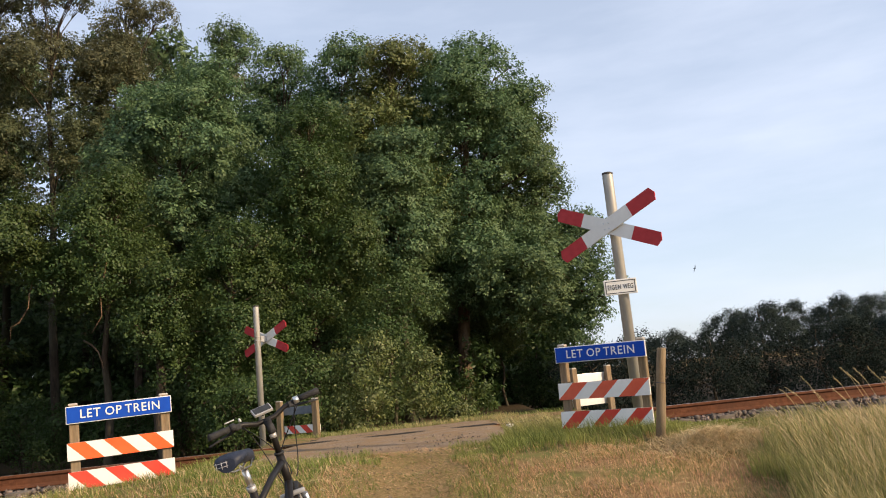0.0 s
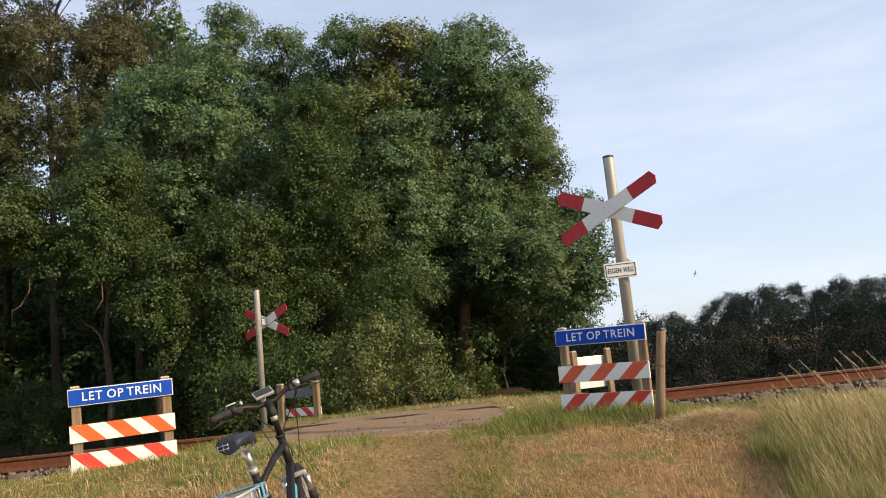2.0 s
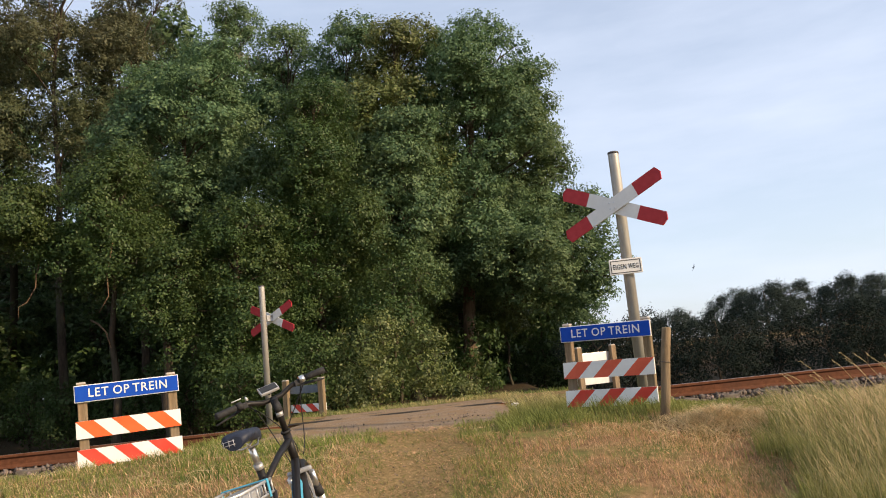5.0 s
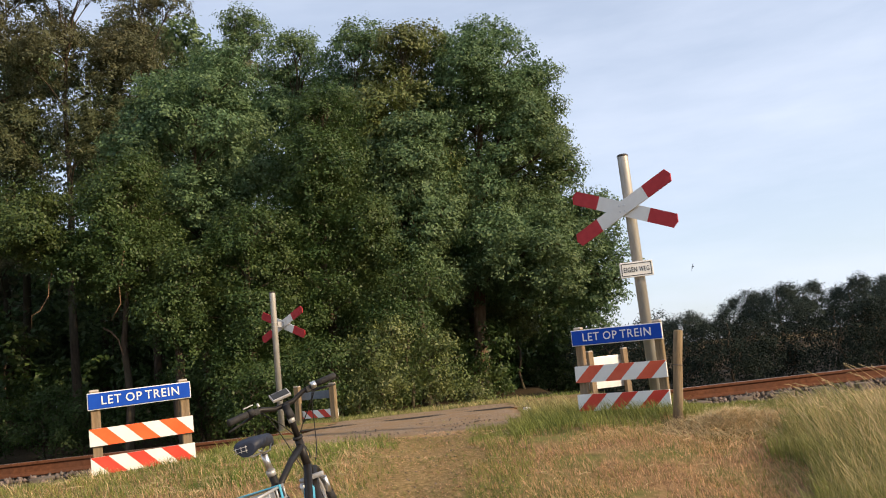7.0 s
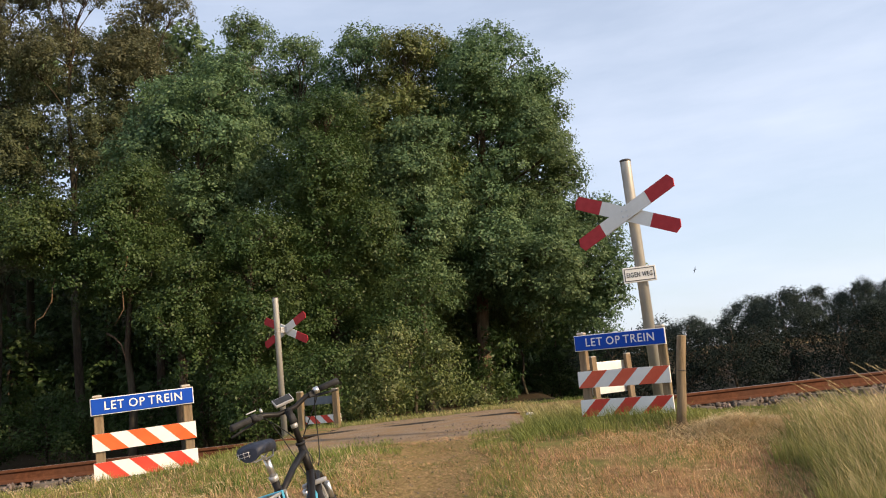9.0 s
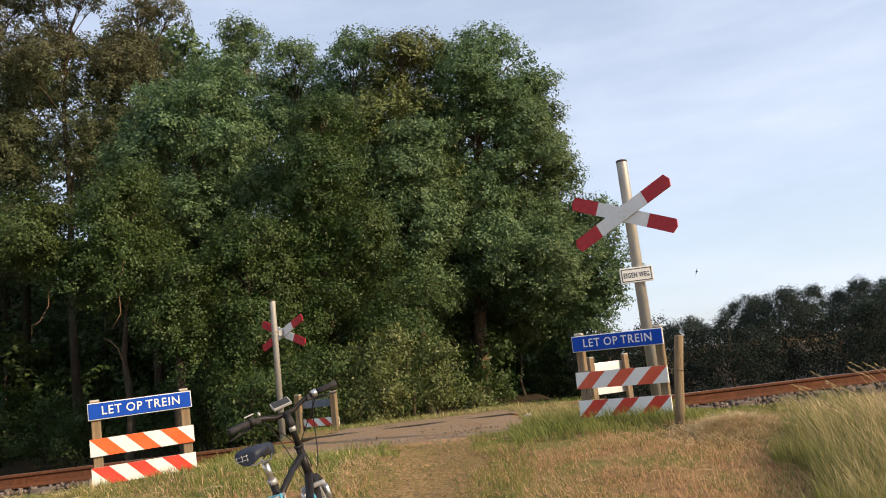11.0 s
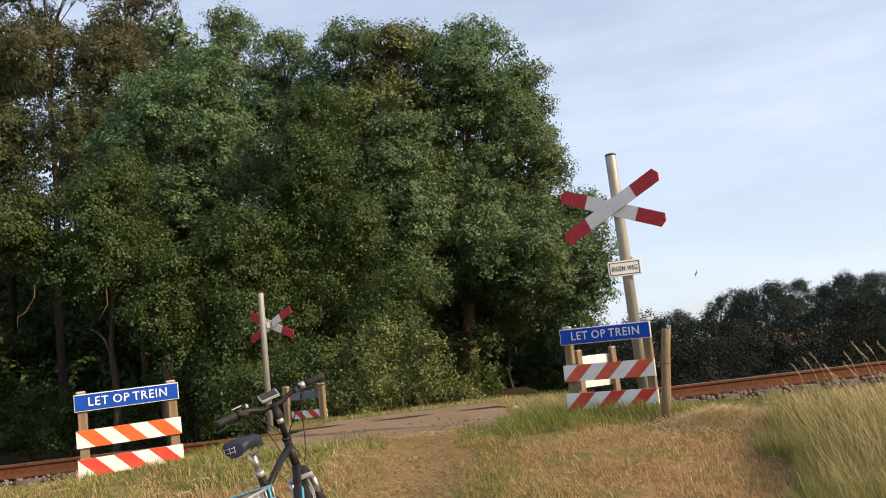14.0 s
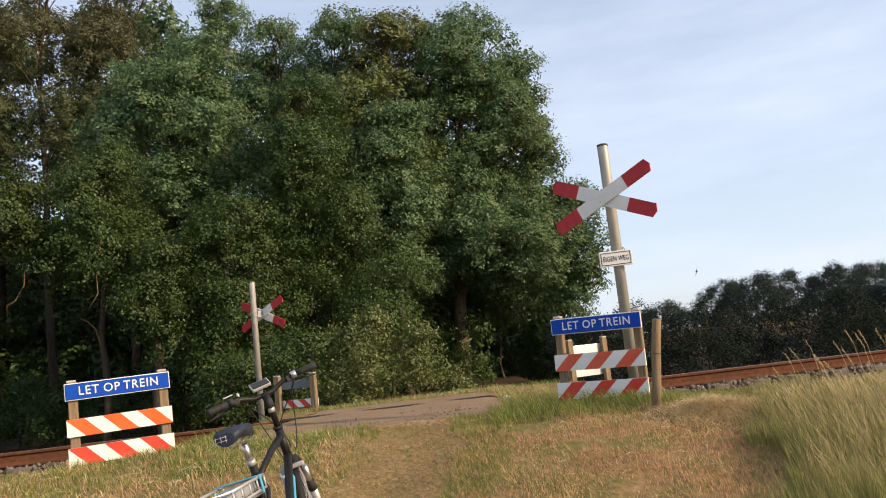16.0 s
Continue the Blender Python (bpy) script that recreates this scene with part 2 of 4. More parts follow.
def tube(points, radii, segs=10, bm=None, caps=True):
    """A round bar along points; radii one number or one a point."""
    bm = bm or bmesh.new()
    pts = [Vector(p) for p in points]
    if not isinstance(radii, (list, tuple)):
        radii = [radii] * len(pts)
    rings, side = [], None
    for i, p in enumerate(pts):
        d = (pts[min(i + 1, len(pts) - 1)] - pts[max(i - 1, 0)]).normalized()
        if side is None:
            side = d.cross(Vector((0, 0, 1)) if abs(d.z) < 0.9 else Vector((1, 0, 0))).normalized()
        side = (side - d * side.dot(d)).normalized()
        up = d.cross(side)
        rings.append([bm.verts.new(p + (side * math.cos(a) + up * math.sin(a)) * radii[i]) for a in [2 * math.pi * k / segs for k in range(segs)]])
    for a, b in zip(rings, rings[1:]):
        for k in range(segs):
            f = bm.faces.new((a[k], a[(k + 1) % segs], b[(k + 1) % segs], b[k]))
            f.smooth = True
    if caps:
        bm.faces.new(rings[0][::-1])
        bm.faces.new(rings[-1])
    return bm


def plate(outline, depth, bevel=0.0, bm=None):
    """A flat outline in x and z, front face at y = 0, depth behind it."""
    bm = bm or bmesh.new()
    a = [bm.verts.new((x, 0, z)) for x, z in outline]
    b = [bm.verts.new((x, depth, z)) for x, z in outline]
    bm.faces.new(a)
    bm.faces.new(b[::-1])
    n = len(a)
    for i in range(n):
        bm.faces.new((a[i], b[i], b[(i + 1) % n], a[(i + 1) % n]))
    bmesh.ops.recalc_face_normals(bm, faces=bm.faces[:])
    return bm


def letters(name, text, height, width, mat, parent, m, label=""):
    """Raised lettering from the built-in font, fitted to a height and a width, in the x z plane facing -y."""
    cu = bpy.data.curves.new(name, "FONT")
    cu.body = text
    cu.align_x, cu.align_y = "CENTER", "CENTER"
    cu.extrude = 0.001
    cu.offset = 0.006
    cu.resolution_u = 3
    cu.space_character = 1.12
    tmp = new("tmp", cu)
    bpy.context.view_layer.update()
    me = bpy.data.meshes.new_from_object(tmp.evaluated_get(bpy.context.evaluated_depsgraph_get()))
    bpy.data.objects.remove(tmp)
    co = np.array([v.co[:] for v in me.vertices])
    lo, hi = co.min(0), co.max(0)
    s = np.array([width, height]) / (hi - lo)[:2]
    mid = (lo + hi) / 2
    for v in me.vertices:
        x, y, z = v.co
        v.co = ((x - mid[0]) * s[0], -z, (y - mid[1]) * s[1])
    me.materials.clear()
    me.materials.append(M[mat])
    ob = new(name, me)
    ob.parent = parent
    ob.matrix_basis = m
    if label:
        tagged(ob, label)
    return ob


# ---- ground ----
RAIL_SLOPE = 0.165
TRACK_TURN = math.degrees(math.atan(RAIL_SLOPE))


def smooth(a, b, x):
    t = np.clip((np.asarray(x, float) - a) / (b - a), 0, 1)
    return t * t * (3 - 2 * t)


def rail_y(x):
    return 11.15 + RAIL_SLOPE * np.asarray(x, float)


def ground_z(x, y):
    x, y = np.asarray(x, float), np.asarray(y, float)
    z = -0.44 + 0.47 * smooth(3.7, 7.2, y)
    off = np.maximum(smooth(-2.7, -3.9, x), smooth(1.9, 3.0, x))
    near_track = smooth(7.4, 9.2, y - RAIL_SLOPE * x)
    z = z - 0.36 * off * near_track
    z = z + 0.08 * np.exp(-((x - 1.4) / 0.9) ** 2 - ((y - 7.9) / 0.8) ** 2)
    z = z + 0.05 * np.exp(-((x + 3.05) / 0.9) ** 2 - ((y - 7.4) / 0.7) ** 2)
    z = z - 0.05 * np.exp(-((x + 0.55 - 0.06 * (y - 6)) / 0.35) ** 2) * smooth(8.2, 7.4, y)
    z = z - 0.30 * smooth(13.2, 17.0, y - RAIL_SLOPE * x)
    return z


def bumpy(x, y):
    return 0.018 * np.sin(x * 3.1 + 1.3 * np.sin(y * 2.3)) * np.sin(y * 3.7 + x) + 0.010 * np.sin(x * 9.0 + y * 4.0) * np.sin(y * 11.0 - x * 3.0)


def axis(lo, hi, step, far):
    core = np.arange(lo, hi + 1e-6, step)
    out = np.geomspace(step, far, 26)
    return np.concatenate([lo - np.cumsum(out)[::-1], core, hi + np.cumsum(out)])


gx, gy = axis(-9, 9, 0.12, 420), axis(2, 18, 0.12, 420)
GX, GY = np.meshgrid(gx, gy)
on_paving = smooth(0.8, 0.4, GX) * smooth(-2.6, -2.2, GX) * smooth(7.9, 8.4, GY)
GZ = ground_z(GX, GY) + bumpy(GX, GY) * (1 - on_paving) - 0.03 * on_paving
gv = np.stack([GX.ravel(), GY.ravel(), GZ.ravel()], 1)
w = len(gx)
ii, jj = np.meshgrid(np.arange(len(gy) - 1), np.arange(w - 1), indexing="ij")
q = (ii * w + jj).ravel()
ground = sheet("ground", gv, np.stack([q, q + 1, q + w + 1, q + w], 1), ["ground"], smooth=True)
# The dark colour is leaf litter in the wood; it also covers the field beyond.
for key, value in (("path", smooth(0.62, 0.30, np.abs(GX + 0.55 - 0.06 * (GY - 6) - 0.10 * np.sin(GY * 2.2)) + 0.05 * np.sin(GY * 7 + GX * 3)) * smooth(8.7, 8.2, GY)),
                   ("dark_floor", smooth(14.9, 15.7, GY - RAIL_SLOPE * GX + 0.3 * np.sin(GX * 2.3)) * np.maximum(smooth(3.9, 3.1, GX), smooth(15.2, 16.0, GY - RAIL_SLOPE * GX)) * smooth(140, 120, GY))):
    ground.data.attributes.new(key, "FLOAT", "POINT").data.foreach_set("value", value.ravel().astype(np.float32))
tagged(ground, "dry grassy ground rising to the railway, with a worn path", "ground", kind="structure")


# ---- paved crossing ----
def paving():
    xs, ys = np.linspace(-2.45, 0.62, 50), np.linspace(0, 1, 90)
    v, f = [], []
    for j, s in enumerate(ys):
        for i, x in enumerate(xs):
            y0 = 8.05 - 0.09 * x + 0.10 * math.sin(x * 4.1) + 0.05 * math.sin(x * 11)
            y1 = 14.6 + RAIL_SLOPE * x
            y = y0 + (y1 - y0) * s
            side = 0.14 * math.sin(y * 3.3) + 0.06 * math.sin(y * 9)
            xx = x + side * (abs((x + 0.9) / 1.6) ** 3) + (y - 8) * 0.02
            z = 0.045 + 0.018 * smooth(9.4, 11.0, y - RAIL_SLOPE * x) - 0.05 * smooth(11.6, 12.6, y - RAIL_SLOPE * x) - 0.05 * smooth(0.45, 0.0, y - y0) + 0.006 * math.sin(x * 5 + y * 2) - 0.30 * smooth(13.2, 17.0, y - RAIL_SLOPE * x)
            z -= 0.05 * max(smooth(-2.15, -2.45, x), smooth(0.4, 0.62, x))
            v.append((xx, y, z))
    n = len(xs)
    for j in range(len(ys) - 1):
        for i in range(n - 1):
            k = j * n + i
            f.append((k, k + 1, k + n + 1, k + n))
    ob = sheet("road_crossing", v, f, ["paving"], smooth=True)
    return tagged(ob, "dusty grey asphalt level crossing over the rails", "level crossing", kind="structure")


paving()


# ---- railway track ----
def rail_profile():
    half = [(0.074, 0.0), (0.074, 0.012), (0.020, 0.030), (0.009, 0.045), (0.009, 0.118), (0.020, 0.132), (0.035, 0.138), (0.036, 0.162), (0.028, 0.172)]
    return half + [(-x, z) for x, z in half[::-1]]


def rail(x0, x1, parent):
    bm = bmesh.new()
    prof = rail_profile()
    a = [bm.verts.new((x0, y, z)) for y, z in prof]
    b = [bm.verts.new((x1, y, z)) for y, z in prof]
    n = len(prof)
    for i in range(n):
        f = bm.faces.new((a[i], a[(i + 1) % n], b[(i + 1) % n], b[i]))
        f.material_index = 1 if i == n // 2 - 1 else 0
    bm.faces.new(a[::-1])
    bm.faces.new(b)
    bmesh.ops.recalc_face_normals(bm, faces=bm.faces[:])
    return part("rail", bm, ["rust", "shine"], parent)


track = thing("railway_track", "single railway track with rusty brown rails on grey ballast", "railway track", pose(0, 11.15, -0.115, 0, 0, TRACK_TURN), kind="structure")
for dy in (0.0, 1.50):
    r = rail(-60, 60, track)
    r.location = (0, dy, -0.08 * dy)


def sleepers():
    me = None
    for k in range(-42, 43):
        x = k * 0.62
        if -2.6 < x < 1.0:
            continue
        if me is None:
            ob = part("sleeper", box((0.24, 2.3, 0.16), bevel=0.012), "sleeper", track)
            me = ob.data
        else:
            ob = new("sleeper", me)
            ob.parent = track
        ob.location = (x, 0.75, -0.10)


sleepers()


def stones(n, xr, yr, zf, size, name, label, parent=None):
    """Broken stone, each an uneven octahedron-like block."""
    base = np.array([(1, 0, 0), (-1, 0, 0), (0, 1, 0), (0, -1, 0), (0, 0, 1), (0, 0, -1)], float)
    tri = np.array([(0, 2, 4), (2, 1, 4), (1, 3, 4), (3, 0, 4), (2, 0, 5), (1, 2, 5), (3, 1, 5), (0, 3, 5)])
    x, s = RNG.uniform(*xr, n), RNG.uniform(*yr, n)
    z = zf(x, s)
    c = np.stack([x, s, z], 1)
    sc = size * RNG.uniform(0.55, 1.25, (n, 1, 1)) * RNG.uniform(0.6, 1.25, (n, 6, 3))
    a, b2 = RNG.uniform(0, 6.28, n), RNG.uniform(-0.8, 0.8, n)
    ca, sa, cb, sb = np.cos(a), np.sin(a), np.cos(b2), np.sin(b2)
    R = np.zeros((n, 3, 3))
    R[:, 0, 0], R[:, 0, 1], R[:, 1, 0], R[:, 1, 1], R[:, 2, 2] = ca, -sa, sa, ca, 1
    X = np.zeros((n, 3, 3))
    X[:, 0, 0], X[:, 1, 1], X[:, 1, 2], X[:, 2, 1], X[:, 2, 2] = 1, cb, -sb, sb, cb
    v = np.einsum("nij,nkj->nki", R @ X, base[None] * sc) + c[:, None]
    f = tri[None] + 6 * np.arange(n)[:, None, None]
    ob = sheet(name, v.reshape(-1, 3), f.reshape(-1, 3), ["ballast"], parent)
    return tagged(ob, label, "ballast", kind="stuff")


def ballast_z(x, y):
    return np.where(y < -0.25, -0.02 + 0.42 * (y + 0.25), np.where(y > 1.75, -0.02 - 0.42 * (y - 1.75), -0.03)) + RNG.uniform(-0.03, 0.02, len(x))


# bed under the stones, and the stones, left out where the road crosses
def ballast_bed():
    bm = bmesh.new()
    prof = [(-1.3, -0.52), (-0.3, -0.08), (1.8, -0.08), (2.8, -0.52)]
    for x0, x1 in ((-60, -2.7), (0.75, 60)):
        a = [bm.verts.new((x0, y, z)) for y, z in prof]
        b = [bm.verts.new((x1, y, z)) for y, z in prof]
        for i in range(3):
            bm.faces.new((a[i], b[i], b[i + 1], a[i + 1]))
        bm.faces.new(a)
        bm.faces.new(b[::-1])
    return part("ballast_bed", bm, "ballast", track)


ballast_bed()
for xr, n in (((-14, -2.7), 7500), ((0.75, 14), 9500), ((14, 40), 2500), ((-30, -14), 800)):
    st = stones(n, xr, (-1.15, 1.9), ballast_z, 0.042, "ballast_stones", "broken grey ballast stone beside the rails")
    st.matrix_basis = track.matrix_basis

# dark strips that draw the grooves beside the rails where they cross the road
for dy in (-0.07, 0.085, 1.43, 1.585):
    bm = box((2.9, 0.06, 0.012), bevel=0.002)
    g = part("flangeway", bm, "gap", track)
    g.location = (-0.95, dy, 0.176 if dy < 1 else 0.118)


# ---- warning boards and crosses ----
def striped_board(parent, w, h, m, mats, first, lean, label, name="striped_board", stripes=7):
    """A board with slanting stripes, each stripe a raised strip of sheeting."""
    board = part(name, box((w, 0.022, h), (0, 0.011, 0), 0.003), mats[1] if mats[1] != "orange" else "white", parent, label, m)
    step = w / (stripes - 1)
    sh = h * lean
    for k in range(-3, stripes + 4):
        x0 = -w / 2 + k * step - step * 0.5
        quad = [(x0 - sh / 2, -h / 2), (x0 + step - sh / 2, -h / 2), (x0 + step + sh / 2, h / 2), (x0 + sh / 2, h / 2)]
        clip = cut(quad, -w / 2 + 0.001, w / 2 - 0.001)
        if len(clip) >= 3:
            part("stripe", plate(clip, 0.002), mats[(k + first) % 2], board, m=pose(0, -0.0025, 0))
    return board


def cut(poly, lo, hi):
    for edge, sgn in ((lo, 1), (hi, -1)):
        out = []
        for i, p in enumerate(poly):
            r = poly[i - 1]
            pin, rin = sgn * (p[0] - edge) >= 0, sgn * (r[0] - edge) >= 0
            if pin != rin:
                t = (edge - r[0]) / (p[0] - r[0])
                out.append((edge, r[1] + t * (p[1] - r[1])))
            if pin:
                out.append(p)
        poly = out
        if not poly:
            return []
    return poly


def wood_post(parent, w, d, height, m, round_top=True):
    bm = box((w, d, height), (0, 0, height / 2), 0.012)
    top = [v for v in bm.verts if v.co.z > height - 0.02]
    for v in bm.verts:
        v.co.x += 0.004 * math.sin(v.co.z * 9)
    post = part("post", bm, "wood", parent, m=m)
    cap = box((w * 0.98, d * 0.98, 0.02), (0, 0, height + 0.006), 0.008)
    part("post_top", cap, "wood_top", post, "weathered grey end grain")
    return post


def name_board(parent, w, h, m, text=True):
    board = part("name_board", box((w, 0.02, h), (0, 0.01, 0), 0.004), "white", parent, "blue enamel board with a white rim and lettering", m)
    part("blue_field", box((w - 0.014, 0.006, h - 0.014), (0, -0.001, 0), 0.002), "blue", board)
    if text:
        for word, mid, wide in (("LET", -0.274, 0.186), ("OP", -0.060, 0.154), ("TREIN", 0.216, 0.333)):
            letters("word", word, h * 0.50, w * wide, "white", board, pose(mid * w, -0.0055, 0.004), "white raised capitals")
    return board


def warning_fence(at, turn, w, mats, first, lean, heights, board_h, panel_h, ground, post_w, tilt=0.0, label=""):
    """Two posts, a blue name board and two striped boards. heights: centres of the three boards above at."""
    f = thing("warning_fence", label, "warning fence", pose(*at, 0, tilt, turn), group="warning fences at the crossing")
    ph = heights[0] + board_h / 2 + 0.012
    for s in (-1, 1):
        wood_post(f, post_w, 0.085, ph - ground, pose(s * (w / 2 - post_w * 0.75), 0.068, ground))
    name_board(f, w, board_h, pose(0, 0, heights[0]))
    for k, (z, colour) in enumerate(zip(heights[1:], mats)):
        striped_board(f, w, panel_h, pose(0, 0, z), (colour, "white"), first, lean, "board striped in %s and white" % ("orange" if colour == "orange" else "red"))
    return f


M["redfade"] = material("faded_red_sheeting", (0.56, 0.085, 0.04), (0.68, 0.12, 0.06), 7, 0.45, 0.03, c3=(0.55, 0.12, 0.07))
warning_fence((-3.075, 7.36, 0.0), 26.0, 0.90, ("orange", "red"), 1, -1.0, (0.73, 0.408, 0.156), 0.154, 0.155, -0.05, 0.082, -1.5,
              "sunlit wooden warning fence with blue board and orange stripes in grass")
warning_fence((1.377, 7.65, 0.0), -26.8, 0.888, ("redfade", "red"), 1, 1.0, (0.839, 0.488, 0.217), 0.154, 0.158, 0.0, 0.075, 1.0,
              "shaded wooden warning fence with blue board and red stripes in grass")


def back_fence(at, turn, w, boards, label, striped):
    """A fence of the far side, seen from behind: the posts stand before the boards."""
    f = thing("warning_fence", label, "warning fence", pose(*at, 0, 0, turn), group="warning fences at the crossing")
    top = max(z + h / 2 for z, h, _ in boards) + 0.10
    for s in (-1, 1):
        wood_post(f, 0.10, 0.085, top + 0.15, pose(s * (w / 2 - 0.05), -0.046, -0.15))
    for z, h, mat in boards:
        if mat == "stripes":
            striped_board(f, w - 0.02, h, pose(0, 0, z), ("red", "white"), 0, -1.0, "board striped in red and white")
        else:
            part("board", box((w - 0.02, 0.02, h), (0, 0.01, z), 0.003), mat, f, "bare metal back of a board")
    return f


back_fence((-2.66, 13.45, -0.10), -22.0, 0.80, [(0.56, 0.13, "dullback"), (0.25, 0.13, "stripes")],
           "wooden warning fence beyond the track, boards seen from behind", True)
back_fence((2.36, 14.2, -0.10), 27.0, 0.84, [(0.63, 0.15, "backsheet"), (0.22, 0.13, "backsheet")],
           "warning fence beyond the track, metal backs glaring in the sun", False)


def cross_arm(parent, base, angle, y, label):
    """One blade of the cross: a white board with red ends cut to a point."""
    L, w = 0.60, 0.071
    def seg(x0, x1, tip):
        o = [(x0, -w), (x1, -w), (x1 + tip, 0), (x1, w), (x0, w)] if tip > 0 else [(x0, -w), (x1, -w), (x1, w), (x0, w)]
        if tip < 0:
            o = [(x0, -w), (x1, -w), (x1, w), (x0, w), (x0 + tip, 0)]
        return plate(o, 0.016)
    arm = part("arm", seg(-0.29, 0.29, 0), "white", parent, label, base @ pose(0, y, 0, 0, -angle, 0))
    part("red_end", seg(0.29, L - 0.03, 0.03), "deepred", arm)
    part("red_end", seg(-L + 0.03, -0.29, -0.03), "deepred", arm)
    return arm


def crossbuck(at, turn, height, x_turn, x_z, reach, sign, label, lean=0.0, shift=0.0):
    c = thing("crossing_sign", label, "crossing sign", pose(*at, 0, lean, turn), group="crossing signs")
    pole = part("pole", tube([(0, 0, 0), (0, 0, height - 0.02), (0, 0, height)], [0.055, 0.054, 0.054], 24), "galv", c, "dull galvanised steel tube")
    part("cap", tube([(0, 0, height - 0.012), (0, 0, height + 0.006), (0, 0, height + 0.012)], [0.0565, 0.0565, 0.045], 24), "cap", pole)
    base = pose(shift, 0, x_z, 0, 0, x_turn)
    head = part("bracket", box((0.10, reach - 0.01, 0.11), (0, -0.045 - reach / 2, 0), 0.006), "silver", c, "", base)
    front = -0.05 - reach
    cross_arm(c, base, 23.5, front - 0.020, "white blade with red ends")
    cross_arm(c, base, -23.5, front, "white blade with red ends")
    for bx, bz in ((-0.025, 0.03), (0.025, 0.03), (-0.02, -0.03), (0.03, -0.03)):
        part("bolt", tube([(bx, front - 0.030, bz), (bx, front - 0.018, bz)], 0.008, 8), "chrome", head)
    for dz in (-0.035, 0.035):
        ring = tube([(0.058 * math.cos(a), 0.058 * math.sin(a), x_z + dz) for a in [k * math.pi / 10 for k in range(21)]], 0.006, 6)
        part("clamp", ring, "silver", c)
    if sign:
        s = part("plate", box((0.325, 0.012, 0.155), (0, 0, 0), 0.005), "white", c, "white enamel plate with a black rim", pose(0.0, -0.075, 1.42, 0, 0, 20))
        rim = bmesh.new()
        for sx, sz, px_, pz in ((0.295, 0.007, 0, 0.060), (0.295, 0.007, 0, -0.060), (0.007, 0.127, -0.144, 0), (0.007, 0.127, 0.144, 0)):
            box((sx, 0.002, sz), (px_, -0.007, pz), 0, rim)
        part("rim", rim, "black", s)
        for word, mid, wide in (("EIGEN", -0.184, 0.40), ("WEG", 0.232, 0.304)):
            letters("word", word, 0.050, 0.325 * wide, "black", s, pose(0.325 * mid, -0.0075, 0), "black capitals")
        part("bracket", box((0.05, 0.05, 0.05), (0, 0.03, 0), 0.004), "silver", s)
    return c


crossbuck((1.778, 8.0, 0.05), -28.0, 2.61, -9.0, 2.045, 0.05, True, "galvanised pole with red and white crossbuck and a white plate", -0.15, -0.030)
crossbuck((-3.54, 14.5, -0.25), 147.0, 2.64, 0.0, 2.04, 0.15, False, "galvanised pole with red and white crossbuck seen from behind")

stake = thing("wooden_stake", "weathered round wooden stake leaning beside the fence", "stake", pose(1.685, 6.97, -0.03, 0, 8.5, 0))
part("stake", tube([(0, 0, 0), (0.004, 0, 0.3), (-0.003, 0.003, 0.6), (0, 0, 0.84), (0, 0, 0.85)], [0.042, 0.040, 0.040, 0.039, 0.034], 14), "wood", stake)
part("wire", tube([(0.041 * math.cos(a), 0.041 * math.sin(a), 0.55) for a in [k * math.pi / 8 for k in range(17)]], 0.003, 5), "cap", stake)

marker = thing("marker_stone", "small pale concrete marker stone in the verge", "marker stone", pose(0.60, 9.9, -0.03, 0, 4, 20))
part("stone", box((0.075, 0.075, 0.15), (0, 0, 0.075), 0.015), "concrete", marker)


# ---- trees ----
def leaves(centres, normals, size, fold=0.25):
    """Leaf blades: four corners each, folded a little, at centres, leaning to normals."""
    n = len(centres)
    d = RNG.normal(size=(n, 3))
    nn = normals + 0.46 * RNG.normal(size=(n, 3))
    nn /= np.linalg.norm(nn, axis=1, keepdims=True) + 1e-9
    u = np.cross(d, nn)
    u /= np.linalg.norm(u, axis=1, keepdims=True) + 1e-9
    v = np.cross(nn, u)
    s = size * RNG.uniform(0.6, 1.3, (n, 1))
    w = s * RNG.uniform(0.20, 0.34, (n, 1))
    a = centres - u * s * 0.5
    b = centres + u * s * 0.5
    c1 = centres + v * w + nn * w * fold + u * s * 0.08
    c2 = centres - v * w + nn * w * fold + u * s * 0.08
    vs = np.stack([a, c1, b, c2], 1).reshape(-1, 3)
    f = np.arange(4 * n).reshape(n, 4)
    return vs, f


def crown_points(lobes, clusters, per, spread):
    """Leaf places: twigs over the outside of each lobe, fewer inside."""
    P, N = [], []
    for cx, cy, cz, r, flat in lobes:
        k = max(4, int(clusters * r * r))
        d = RNG.normal(size=(k, 3))
        d /= np.linalg.norm(d, axis=1, keepdims=True)
        d[:, 2] = np.where(d[:, 2] < (-0.35 if cz > 1.2 else -0.95), -d[:, 2], d[:, 2])
        rad = r * RNG.uniform(0.80, 1.06, (k, 1))
        c = d * rad
        c[:, 2] *= flat
        twig = d + 0.7 * RNG.normal(size=(k, 3)) + np.array([0, 0, 0.15])
        twig /= np.linalg.norm(twig, axis=1, keepdims=True)
        along = RNG.uniform(-0.8, 1.4, (k, per, 1)) * spread
        pts = c[:, None] + twig[:, None] * along + RNG.normal(size=(k, per, 3)) * spread * np.array([0.55, 0.55, 0.45])
        nr = np.broadcast_to(d[:, None] * 1.0 + np.array([0, 0, 0.25]), pts.shape)
        P.append(pts.reshape(-1, 3) + np.array([cx, cy, cz]))
        N.append(nr.reshape(-1, 3))
    return np.concatenate(P), np.concatenate(N)


